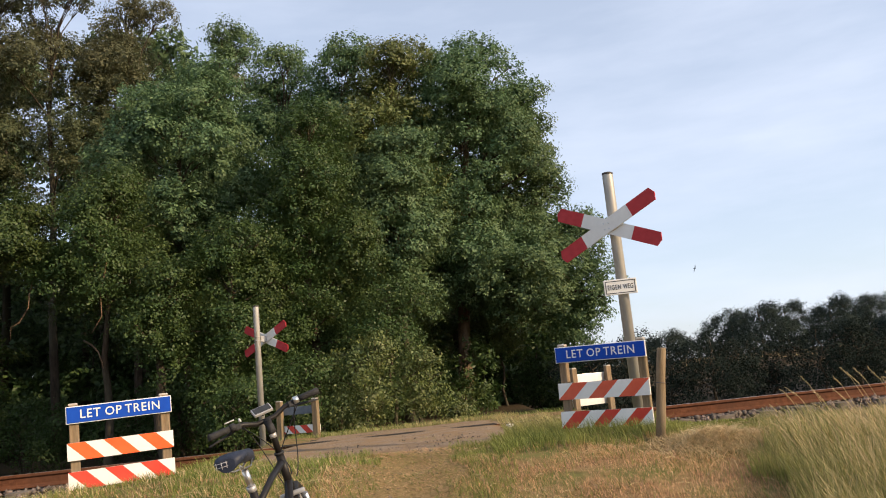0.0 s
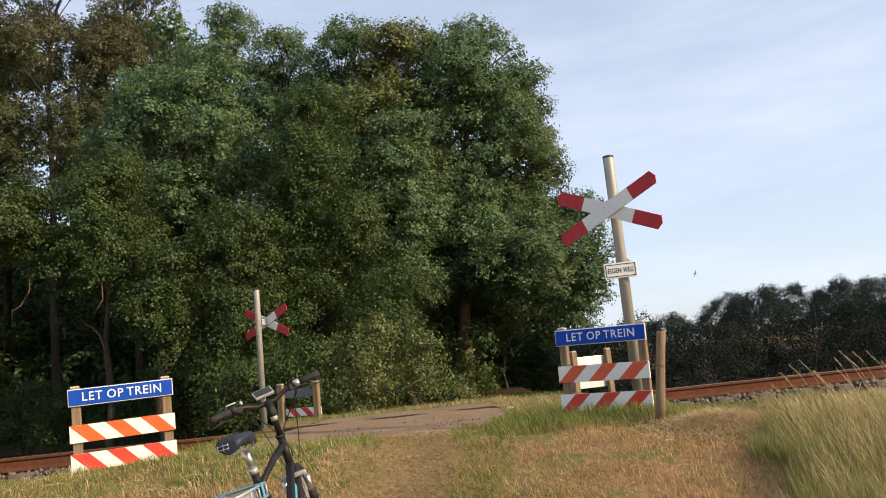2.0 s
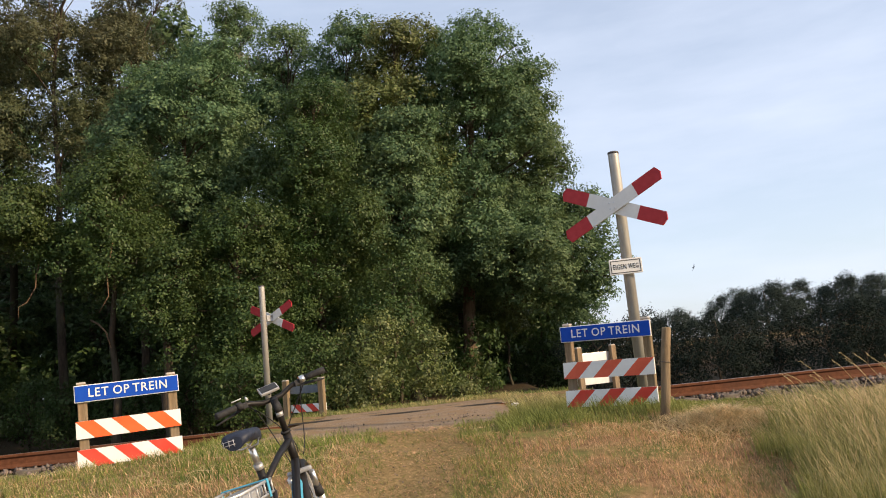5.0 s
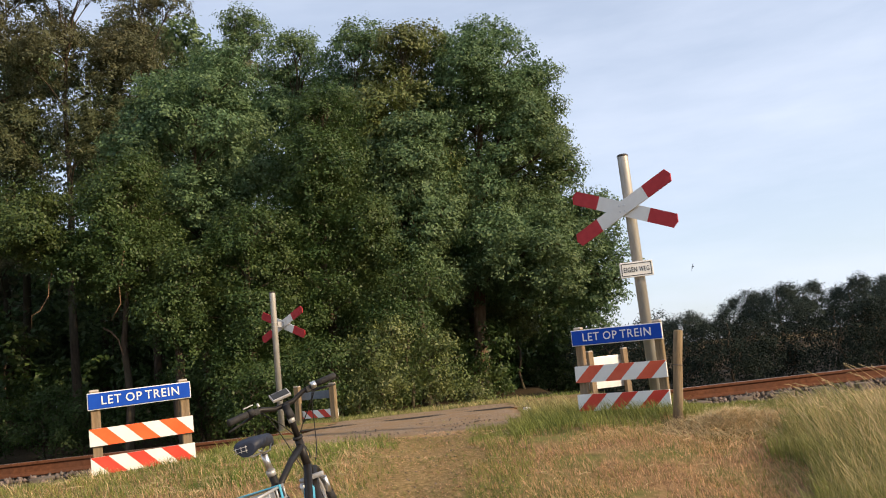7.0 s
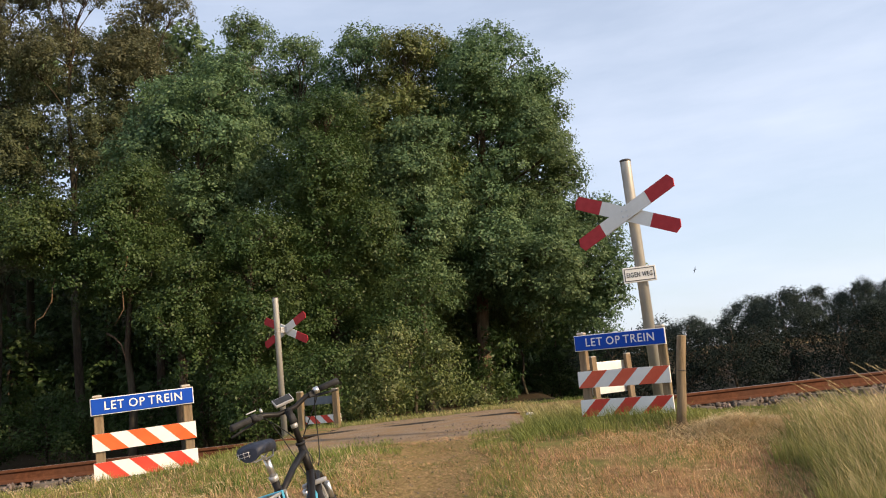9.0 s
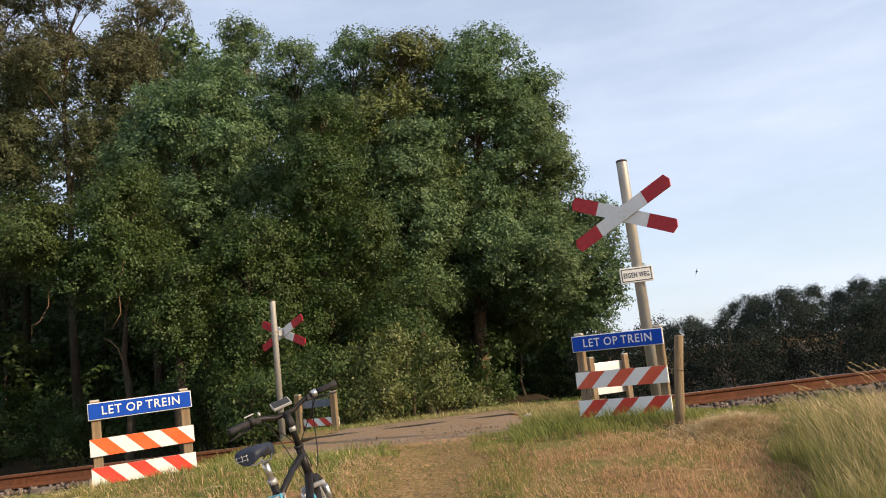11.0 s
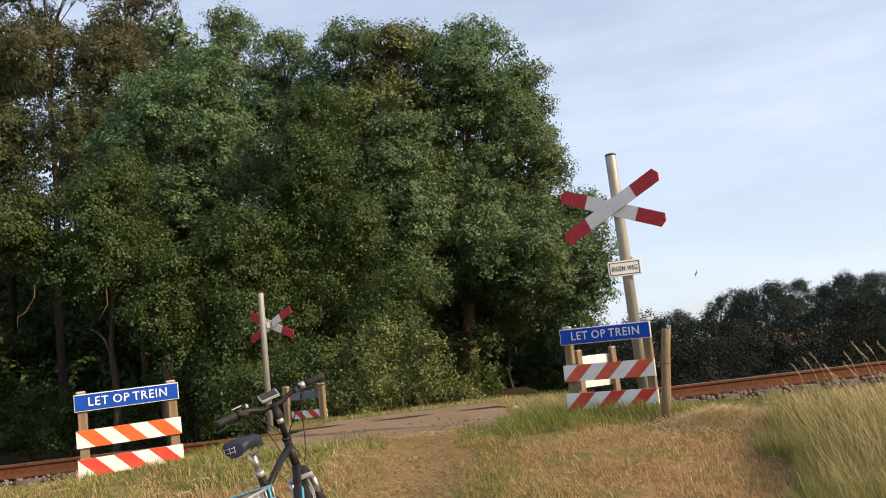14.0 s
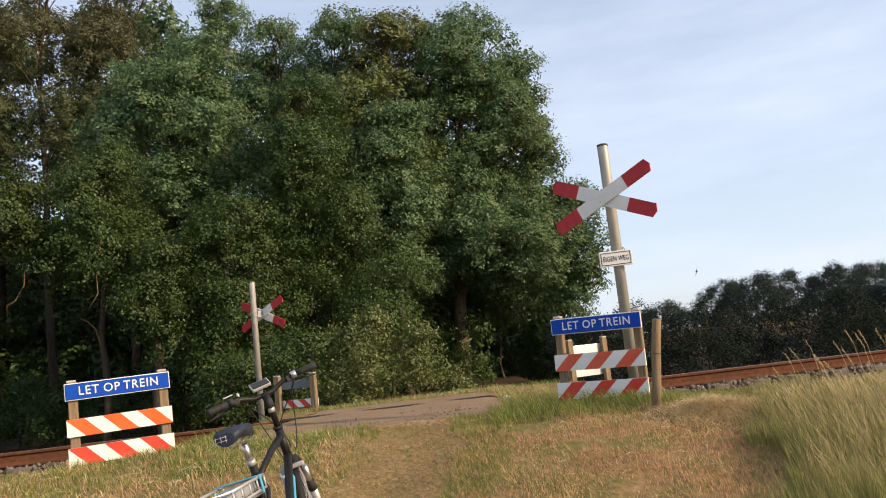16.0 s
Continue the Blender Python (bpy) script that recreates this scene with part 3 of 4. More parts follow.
def tree(base, height, lobes, leaf, label, trunk_r=0.16, clusters=60, per=30, spread=0.15, size=0.098, bark="bark", name="tree", lean=(0, 0), category="tree", group="trees of the wood"):
    """Tapered trunk, limbs that reach the lobes, and a crown of separate leaves. lobes in the tree's space."""
    t = thing(name, label, category, pose(*base), group=group)
    bm = bmesh.new()
    n = 9
    stem = [(lean[0] * k / n + 0.06 * math.sin(k * 1.7 + base[0]), lean[1] * k / n + 0.05 * math.cos(k * 2.1 + base[1]), height * 0.88 * k / n - 0.15) for k in range(n + 1)]
    tube(stem, [trunk_r * (1.35 if k == 0 else 1.0 - 0.085 * k) for k in range(n + 1)], 12, bm)
    part("trunk", bm, bark, t)
    bearing = lobes[:14] + lobes[14::4] if size < 0.13 else lobes[:9]
    for cx, cy, cz, r, flat in bearing:
        k = int(np.clip(round((cz - 0.35 * math.hypot(cx, cy)) / (height * 0.88) * n), 1 if height < 6 else 3, n - 1))
        a = Vector(stem[k])
        b = Vector((cx, cy, cz))
        mid = a.lerp(b, 0.5) + Vector((0.1 * math.sin(cx * 5), 0.1 * math.cos(cy * 5), 0.10 * (b - a).length))
        rr = trunk_r * (0.36 - 0.02 * k)
        if cz < height * 0.25 and name == "bush":
            continue
        limb = tube([a, mid, b], [rr, rr * 0.65, rr * 0.25], 5, None, False)
        for j in range(3):
            ang = 2.1 * j + cx
            tip = b + Vector((math.cos(ang), math.sin(ang), 0.5 * math.sin(ang * 2))) * r * 0.8
            tube([mid.lerp(b, 0.5), b.lerp(tip, 0.5) + Vector((0, 0, 0.1)), tip], [rr * 0.4, rr * 0.25, 0.008], 4, limb, False)
        part("limb", limb, "bark", t)
    P, N = crown_points(lobes, clusters, per, spread)
    v, f = leaves(P, N, size)
    sheet("crown", v, f, [leaf], t)
    return t


def lobed(cz, rx, rz, count, seed, r=(0.9, 1.5), cx=0.0, cy=0.0, ry=None):
    """Boughs spread over an egg-shaped crown, each a billow of smaller lobes with gaps between the boughs."""
    g = np.random.default_rng(seed)
    out = [(cx, cy, cz - 0.3 * rz, min(rx, rz) * 0.62, 1.0), (cx, cy, cz + 0.3 * rz, min(rx, rz) * 0.60, 1.0)]
    boughs = max(4, count // 6)
    rm = (r[0] + r[1]) / 2
    for b in range(boughs):
        h = 1 - 2 * (b + 0.5) / boughs
        a = 2.4 * b + g.uniform(-0.5, 0.5)
        s = math.sqrt(max(0.0, 1 - h * h))
        big = min(1.7 * rm, 0.55 * min(rx, rz)) * g.uniform(0.75, 1.2)
        q = g.uniform(0.90, 1.04)
        way = np.array([s * math.cos(a), s * math.sin(a), h])
        mid = np.array([cx, cy, cz]) + way * q * np.maximum(0.1, np.array([rx, ry or rx, rz]) - big - 0.12 * rm)
        for k in range(max(4, round(1.35 * count / boughs))):
            d = g.normal(size=3) + way * 0.8 + np.array([0, -0.15, 0.35])
            d /= np.linalg.norm(d)
            p = mid + d * big * g.uniform(0.75, 1.0)
            out.append((*(float(c) for c in p), g.uniform(*r) * 0.92, 0.85))
    return out


def wood_tree(x, y, top, bottom, rx, leaf, seed, label, count=26, r=(0.9, 1.5), extra=(), crown=0.0, **kw):
    """A tree of the wood from its place, the heights of its crown and its half width."""
    g = float(ground_z(x, y))
    cz, rz = (top + bottom) / 2 - g, (top - bottom) / 2
    return tree((x, y, g), top - g, lobed(cz, rx, rz, count, seed, r, cx=crown) + list(extra), leaf, label, **kw)


OAK = "dark green leafy oak tree at the edge of the wood"
BROWN = "tall oak tree with browning thin foliage in the wood"


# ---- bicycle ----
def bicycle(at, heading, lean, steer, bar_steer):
    """A trekking bicycle on its stand: x forward, y to its left, z up, origin under the rear hub."""
    b = thing("bicycle", "dark grey trekking bicycle with silver fork parked on its stand", "bicycle", pose(*at) @ pose(0, 0, 0, 0, 0, heading) @ pose(0, 0, 0, lean, 0, 0))
    R, BB, S = (0, 0, 0.34), (0.44, 0, 0.29), (0.27, 0, 0.78)
    HT, HB = Vector((0.828, 0, 0.868)), Vector((0.875, 0, 0.69))
    fr = bmesh.new()
    tube([BB, S], 0.0165, 12, fr)
    tube([(0.295, 0, 0.700), (0.60, 0, 0.785), HT + (HB - HT) * 0.2], [0.014, 0.0155, 0.018], 12, fr)
    tube([HB + (HT - HB) * 0.25, (0.66, 0, 0.50), BB], [0.021, 0.021, 0.020], 12, fr)
    tube([HB, HT], 0.0205, 14, fr)
    tube([(BB[0], -0.05, BB[2]), (BB[0], 0.05, BB[2])], 0.024, 12, fr)
    for s in (-1, 1):
        tube([BB, (0.30, s * 0.05, 0.30), (0, s * 0.065, 0.34)], [0.012, 0.011, 0.009], 8, fr)
        tube([(0.285, 0, 0.735), (0.25, s * 0.045, 0.66), (0, s * 0.065, 0.34)], [0.011, 0.010, 0.008], 8, fr)
    frame_ob = part("frame", fr, "frame_black", b, "dark grey welded aluminium frame")
    for s in (-1, 1):
        dec = box((0.20, 0.002, 0.028), (0, 0, 0), 0)
        part("decal", dec, "cyan", frame_ob, "light blue stripe", pose(0.72, s * 0.0217, 0.558, 0, -48.5, 0))
    part("head_ring", tube([HT + (HT - HB) * 0.02, HT + (HT - HB) * 0.08], 0.025, 14), "rubber", b)

    def wheel(c, name, parent):
        w = part(name, tube([(0, -0.05, 0), (0, -0.02, 0), (0, 0.02, 0), (0, 0.05, 0)], [0.012, 0.022, 0.022, 0.012], 12), "silver", parent, "", pose(*c))
        ty, ri, sp = bmesh.new(), bmesh.new(), bmesh.new()
        ring = [k * 2 * math.pi / 48 for k in range(49)]
        tube([(0.322 * math.cos(a), 0, 0.322 * math.sin(a)) for a in ring], 0.0195, 10, ty, False)
        tube([(0.300 * math.cos(a), 0, 0.300 * math.sin(a)) for a in ring], 0.011, 8, ri, False)
        for k in range(28):
            a = k * 2 * math.pi / 28
            s = 0.028 if k % 2 else -0.028
            tube([(0.02 * math.cos(a + 0.6), s, 0.02 * math.sin(a + 0.6)), (0.295 * math.cos(a), 0, 0.295 * math.sin(a))], 0.0012, 4, sp, False)
        part("tyre", ty, "rubber", w, "black tyre")
        part("rim", ri, "silver", w)
        tagged(part("spokes", sp, "chrome", w), kind="stuff")
        return w

    wheel(R, "rear_wheel", b)
    ax = (HB - HT).normalized()
    p0 = HT - ax * 0.165
    turn = Matrix.Translation(p0) @ Matrix.Rotation(radians(-steer), 4, ax)
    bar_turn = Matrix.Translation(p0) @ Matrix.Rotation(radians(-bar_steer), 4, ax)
    front = new("steering")
    front.parent = b
    front.matrix_basis = turn
    inv = Matrix.Translation(-p0)

    def local(p):
        return inv @ Vector(p)

    # fork with silver crown and telescopic legs
    fc = local(HB + ax * 0.02)
    hub = local((1.08, 0, 0.345))
    part("steerer", tube([Vector((0, 0, 0)) - ax * 0.02, local(HT)], 0.0155, 12), "frame_black", front)
    part("spacer", tube([local(HT - ax * 0.115), local(HT - ax * 0.092)], 0.0175, 12), "silver", front)
    part("fork_crown", box((0.040, 0.124, 0.024), fc, 0.009), "silver", front, "silver fork crown")
    for s in (-1, 1):
        top = fc + Vector((0.005, s * 0.056, 0.0))
        bot = hub + Vector((0, s * 0.056, 0))
        mid = top.lerp(bot, 0.42)
        leg = part("fork_leg", tube([top - ax * -0.02, mid], 0.0135, 10), "chrome", front)
        part("slider", tube([mid, bot], [0.021, 0.017], 12), "silver", leg)
        part("boot", tube([mid + (top - mid) * 0.30, mid + (bot - mid) * 0.04], [0.019, 0.024], 12), "rubber", leg)
    fw = wheel((0, 0, 0), "front_wheel", front)
    fw.location = hub
    guard = bmesh.new()
    pts = [hub + Vector((0.352 * math.cos(a), 0, 0.352 * math.sin(a))) for a in [radians(35 + 8 * k) for k in range(18)]]
    tube(pts, 0.022, 8, guard)
    for v in guard.verts:
        v.co.y *= 1.25
    part("mudguard", guard, "frame_black", front, "dark front mudguard")

    # stem, handlebar, grips, levers, display
    c = Vector((0.03, 0, 0.02))
    part("stem", tube([(0, 0, -0.05), (0.004, 0, -0.015), c], [0.021, 0.020, 0.018], 12), "rubber", front)
    half = [(0.03, 0, 0.02), (0.035, 0.05, 0.022), (0.028, 0.11, 0.045), (0.012, 0.17, 0.052), (-0.008, 0.285, 0.050)]
    barpts = [Vector((x, -y, z)) for x, y, z in half[:0:-1]] + [Vector(p) for p in half]
    bar = part("handlebar", tube(barpts, 0.0125, 10), "frame_black", front, "black swept handlebar")
    for s in (-1, 1):
        part("grip", tube([(0.006, s * 0.185, 0.052), (0.002, s * 0.22, 0.052), (-0.003, s * 0.25, 0.051), (-0.008, s * 0.285, 0.050), (-0.009, s * 0.290, 0.050)], [0.0155, 0.016, 0.0165, 0.018, 0.014], 12), "rubber", bar, "black rubber grip")
        part("shift_ring", tube([(0.009, s * 0.155, 0.053), (0.006, s * 0.182, 0.053)], 0.0185, 14), "chrome" if s < 0 else "rubber", bar)
        part("lever_clamp", box((0.035, 0.03, 0.03), (0.022, s * 0.14, 0.045), 0.006), "rubber", bar)
        part("brake_lever", tube([(0.035, s * 0.145, 0.040), (0.060, s * 0.18, 0.030), (0.058, s * 0.24, 0.020), (0.050, s * 0.29, 0.012)], [0.008, 0.007, 0.006, 0.005], 8), "rubber", bar, "black brake lever")
    part("bell", tube([(0.02, 0.12, 0.062), (0.02, 0.12, 0.075), (0.02, 0.12, 0.083)], [0.008, 0.007, 0.003], 10), "silver", bar, "silver bell lever")
    part("lever_tab", box((0.012, 0.05, 0.006), (0.035, 0.165, 0.085), 0.002), "silver", bar)
    disp = part("display", box((0.055, 0.098, 0.016), (0, 0, 0), 0.005), "silver", bar, "silver-rimmed grey display", pose(0.012, 0.005, 0.072, 0, -42, 0))
    part("screen", box((0.043, 0.086, 0.003), (0, 0, 0.0085), 0.001), "screen", disp)
    part("holder", tube([(0.01, 0, -0.03), (0.004, 0, -0.006)], 0.013, 10), "rubber", disp)
    for k, (y0, y1, x1, drop) in enumerate(((0.14, 0.03, 0.10, 0.10), (-0.14, -0.04, 0.12, 0.12), (0.16, -0.02, 0.07, 0.05), (-0.15, 0.03, 0.09, 0.16))):
        q0, q3 = Vector((0.03, y0, 0.04)), fc + Vector((0.035, y1, 0.05 + 0.02 * k))
        q1, q2 = q0 + Vector((0.09, -y0 * 0.3, -drop * 0.4)), q3 + Vector((x1, y1, 0.07))
        crv = [q0 * (1 - t) ** 3 + q1 * (3 * t * (1 - t) ** 2) + q2 * (3 * t * t * (1 - t)) + q3 * t ** 3 for t in [i / 14 for i in range(15)]]
        part("cable", tube(crv, 0.0028, 6), "rubber", front)

    # saddle and seat post
    part("seat_post", tube([S, (0.238, 0, 0.862)], 0.0145, 12), "chrome", b, "polished aluminium seat post")
    part("post_clamp", tube([(0.265, 0, 0.790), (0.272, 0, 0.768)], 0.0195, 14), "silver", b)
    rails = bmesh.new()
    for s in (-1, 1):
        tube([(0.08, s * 0.035, 0.885), (0.16, s * 0.022, 0.868), (0.27, s * 0.02, 0.87), (0.33, s * 0.012, 0.895)], 0.0045, 6, rails)
    part("saddle_rail", rails, "chrome", b)
    outline = [(-0.010, 0.034, -0.006), (0.012, 0.058, 0.006), (0.055, 0.068, 0.014), (0.11, 0.060, 0.013), (0.16, 0.042, 0.011), (0.21, 0.034, 0.011), (0.28, 0.024, 0.010), (0.33, 0.014, 0.002)]
    sb = bmesh.new()
    rings = []
    for x, hw, dz in outline:
        ring = []
        for k in range(12):
            a = 2 * math.pi * k / 12
            zz = 0.020 * math.sin(a) if math.sin(a) > 0 else 0.034 * math.sin(a)
            ring.append(sb.verts.new((x + 0.05, hw * math.copysign(abs(math.cos(a)) ** 0.7, math.cos(a)), 0.913 + dz + zz)))
        rings.append(ring)
    for r0, r1 in zip(rings, rings[1:]):
        for k in range(12):
            f = sb.faces.new((r0[k], r0[(k + 1) % 12], r1[(k + 1) % 12], r1[k]))
            f.smooth = True
    sb.faces.new(rings[0][::-1])
    sb.faces.new(rings[-1])
    bmesh.ops.recalc_face_normals(sb, faces=sb.faces[:])
    sad = part("saddle", sb, "vinyl", b, "dark blue padded saddle with pale stitching")
    st = bmesh.new()
    for y in (0.0, 0.02, 0.042):
        tube([(0.0365, y, 0.892), (0.038, y, 0.920)], 0.0012, 4, st)
    for z in (0.900, 0.915):
        tube([(0.0365, -0.005, z), (0.0365, 0.05, z)], 0.0012, 4, st)
    part("stitching", st, "silver", sad, "pale grey stitching")

    # rack with a silver crate and a light blue strap
    rack = bmesh.new()
    for s in (-1, 1):
        tube([(0.22, s * 0.02, 0.628), (0.10, s * 0.065, 0.663), (-0.28, s * 0.07, 0.663), (-0.31, s * 0.03, 0.663)], 0.006, 8, rack)
        tube([(-0.10, s * 0.07, 0.663), (0.0, s * 0.075, 0.35)], 0.005, 8, rack)
    for x in (0.08, -0.04, -0.16, -0.28):
        tube([(x, -0.068, 0.663), (x, 0.068, 0.663)], 0.005, 6, rack)
    rk = part("rack", rack, "chrome", b, "silver tubular rear rack")
    tray = bmesh.new()
    for z in (0.678, 0.728):
        loop = [(0.10, 0.085, z), (0.10, -0.085, z), (-0.30, -0.085, z), (-0.30, 0.085, z), (0.10, 0.085, z)]
        tube(loop, 0.006, 6, tray)
    for x in (0.10, 0.0, -0.10, -0.20, -0.30):
        for s in (-1, 1):
            tube([(x, s * 0.085, 0.678), (x, s * 0.085, 0.728)], 0.004, 6, tray)
    part("tray", tray, "silver", b, "silver wire tray on the rack")
    part("battery", box((0.36, 0.11, 0.045), (-0.10, 0, 0.698), 0.012), "silver", b, "flat silver battery pack")
    part("strap", box((0.022, 0.185, 0.004), (0.03, 0, 0.735), 0.001), "cyan", b, "light blue rubber strap")
    for s in (-1, 1):
        part("strap_end", box((0.022, 0.004, 0.07), (0.03, s * 0.093, 0.701), 0.001), "cyan", b)

    # drive, pedals, stand
    part("chainring", tube([(0.44, -0.062, 0.29), (0.44, -0.058, 0.29)], 0.085, 28), "rubber", b)
    for s in (-1, 1):
        a = Vector((0.44, s * 0.075, 0.29))
        e = a + Vector((-0.10, 0, -0.14)) * s * -1
        part("crank", tube([a, e], 0.010, 8), "silver", b)
        part("pedal", box((0.09, 0.09, 0.022), (e.x, e.y + s * 0.055, e.z), 0.005), "rubber", b)
    part("kickstand", tube([(0.30, 0.05, 0.30), (0.22, 0.16, 0.12), (0.16, 0.235, -0.045)], 0.008, 8), "rubber", b, "black kickstand")
    rg = [Vector((0.352 * math.cos(a), 0, 0.34 + 0.352 * math.sin(a))) for a in [radians(40 + 8 * k) for k in range(18)]]
    rb = tube(rg, 0.022, 8)
    for v in rb.verts:
        v.co.y *= 1.25
    part("mudguard", rb, "frame_black", b, "dark rear mudguard")
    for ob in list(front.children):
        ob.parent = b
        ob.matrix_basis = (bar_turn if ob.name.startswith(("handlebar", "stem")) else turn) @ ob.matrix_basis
    bpy.data.objects.remove(front)
    return b


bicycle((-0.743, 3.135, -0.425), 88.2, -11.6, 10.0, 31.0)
LIGHT = "yellow-green leafy bush beside the crossing path"
BUSH = "dark green leafy bush under the trees"
YELLOWING = "tall oak tree with yellowing green foliage in the wood"
RIGHT = lobed(7.9, 1.35, 2.9, 42, 945, (0.4, 0.75), cx=2.65, cy=0.6) \
    + lobed(3.75, 1.80, 2.20, 48, 985, (0.4, 0.75), cx=3.72, cy=0.4)
RIGHT += lobed(3.7, 1.7, 1.45, 44, 965, (0.35, 0.6), cx=1.9, cy=-1.7)
RIGHT += lobed(4.2, 1.3, 1.35, 34, 975, (0.35, 0.6), cx=0.5, cy=-1.7)
RIGHT += [(0.25 + 0.15 * k, -1.5 + 0.1 * (k % 2), 4.3 + 1.25 * k, 0.78, 0.85) for k in range(6)]
wood_tree(0.15, 25.0, 12.05, 1.94, 2.50, "leaf_oak", 1, OAK, count=72, r=(0.55, 1.00), trunk_r=0.235, clusters=66, crown=0.98, extra=RIGHT, lean=(1.2, 0.0), bark="bark_warm")
wood_tree(-1.32, 24.0, 11.35, 1.44, 1.97, "leaf_light", 3, YELLOWING, count=60, r=(0.55, 0.95))
wood_tree(-3.01, 24.8, 12.05, 1.61, 1.77, "leaf_oak", 4, OAK, count=50, r=(0.55, 0.95))
wood_tree(-5.12, 26.0, 12.96, 2.57, 1.49, "leaf_oak", 5, OAK, count=50, r=(0.50, 0.90))
wood_tree(-7.80, 27.0, 14.55, 2.87, 2.00, "leaf_oak", 6, OAK, count=54, r=(0.55, 0.95))
wood_tree(-10.45, 26.5, 15.27, 4.62, 1.99, "leaf_brown", 7, BROWN, count=58, r=(0.50, 0.90), clusters=60)
wood_tree(-12.80, 25.5, 16.18, 5.48, 2.00, "leaf_brown", 8, BROWN, count=48, r=(0.45, 0.85), clusters=58)
wood_tree(-15.19, 25.0, 16.37, 4.18, 1.96, "leaf_brown", 9, BROWN, count=56, r=(0.50, 0.90), clusters=60)
wood_tree(-7.17, 21.5, 10.37, 3.14, 2.23, "leaf_oak", 10, OAK, count=64, r=(0.50, 0.90))
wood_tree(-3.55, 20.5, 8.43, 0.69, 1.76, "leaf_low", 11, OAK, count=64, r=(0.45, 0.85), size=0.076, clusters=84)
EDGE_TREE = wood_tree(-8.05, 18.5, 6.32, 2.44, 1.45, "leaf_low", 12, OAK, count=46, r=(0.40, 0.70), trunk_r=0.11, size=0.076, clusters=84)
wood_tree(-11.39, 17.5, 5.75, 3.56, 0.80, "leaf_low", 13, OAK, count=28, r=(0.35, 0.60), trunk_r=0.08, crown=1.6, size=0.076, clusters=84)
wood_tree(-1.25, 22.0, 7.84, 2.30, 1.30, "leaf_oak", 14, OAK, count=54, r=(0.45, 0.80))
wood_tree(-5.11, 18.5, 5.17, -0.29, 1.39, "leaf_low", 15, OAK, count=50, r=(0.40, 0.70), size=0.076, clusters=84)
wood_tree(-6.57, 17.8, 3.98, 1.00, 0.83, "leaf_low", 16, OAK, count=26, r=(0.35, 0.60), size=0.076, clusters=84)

# bare twisted branches hanging into the dark under the front trees
def bare_branch(host, points, r):
    """A dead branch from points in the world, part of its tree."""
    at = host.matrix_basis.translation
    part("dead_branch", tube([Vector(p) - at for p in points], [r * (1 - 0.16 * k) for k in range(len(points))], 6), "deadwood", host, "bare pale twisted branch")


bare_branch(EDGE_TREE, [(-9.3, 17.8, 4.2), (-9.38, 17.6, 3.5), (-9.40, 17.6, 3.22), (-9.58, 17.55, 2.89), (-9.74, 17.5, 2.80), (-9.75, 17.5, 2.53)], 0.017)
bare_branch(EDGE_TREE, [(-7.70, 17.8, 4.1), (-7.77, 17.6, 3.38), (-7.75, 17.6, 2.87), (-7.98, 17.6, 2.51)], 0.015)
bare_branch(EDGE_TREE, [(-8.9, 19.2, 2.5), (-8.45, 18.6, 2.34), (-8.15, 18.3, 2.12), (-8.0, 18.2, 1.74)], 0.026)

# thicket and bushes under the trees
wood_tree(-2.06, 17.8, 1.85, -0.39, 0.80, "leaf_light", 31, LIGHT, count=30, r=(0.30, 0.50), name="bush", category="bush", group="bushes under the wood", trunk_r=0.05, size=0.072, per=26)
wood_tree(-0.90, 18.2, 1.50, -0.30, 0.62, "leaf_light", 32, LIGHT, count=24, r=(0.25, 0.45), name="bush", category="bush", group="bushes under the wood", trunk_r=0.05, size=0.072, per=26)
wood_tree(-0.05, 18.6, 0.36, -0.40, 0.48, "leaf_light", 33, LIGHT, count=14, r=(0.18, 0.30), name="bush", category="bush", group="bushes under the wood", trunk_r=0.05, size=0.072, per=26)
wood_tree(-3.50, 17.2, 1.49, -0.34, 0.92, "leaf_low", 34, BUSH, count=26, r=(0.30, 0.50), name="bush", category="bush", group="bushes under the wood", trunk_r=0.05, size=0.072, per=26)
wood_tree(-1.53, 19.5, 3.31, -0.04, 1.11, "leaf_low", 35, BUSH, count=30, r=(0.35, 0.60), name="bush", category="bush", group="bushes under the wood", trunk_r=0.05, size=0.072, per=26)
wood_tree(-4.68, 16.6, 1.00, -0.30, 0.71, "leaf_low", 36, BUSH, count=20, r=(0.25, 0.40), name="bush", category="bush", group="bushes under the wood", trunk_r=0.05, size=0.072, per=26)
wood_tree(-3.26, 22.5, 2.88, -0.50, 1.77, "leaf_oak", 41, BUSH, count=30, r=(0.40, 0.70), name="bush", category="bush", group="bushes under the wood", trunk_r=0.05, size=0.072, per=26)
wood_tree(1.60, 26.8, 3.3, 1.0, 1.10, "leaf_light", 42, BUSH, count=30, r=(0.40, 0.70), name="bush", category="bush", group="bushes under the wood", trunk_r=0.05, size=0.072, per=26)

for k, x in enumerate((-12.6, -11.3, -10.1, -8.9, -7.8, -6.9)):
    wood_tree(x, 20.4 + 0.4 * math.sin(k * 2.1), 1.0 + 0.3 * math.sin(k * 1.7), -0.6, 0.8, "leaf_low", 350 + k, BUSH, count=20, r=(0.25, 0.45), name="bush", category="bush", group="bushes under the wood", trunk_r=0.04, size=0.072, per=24)

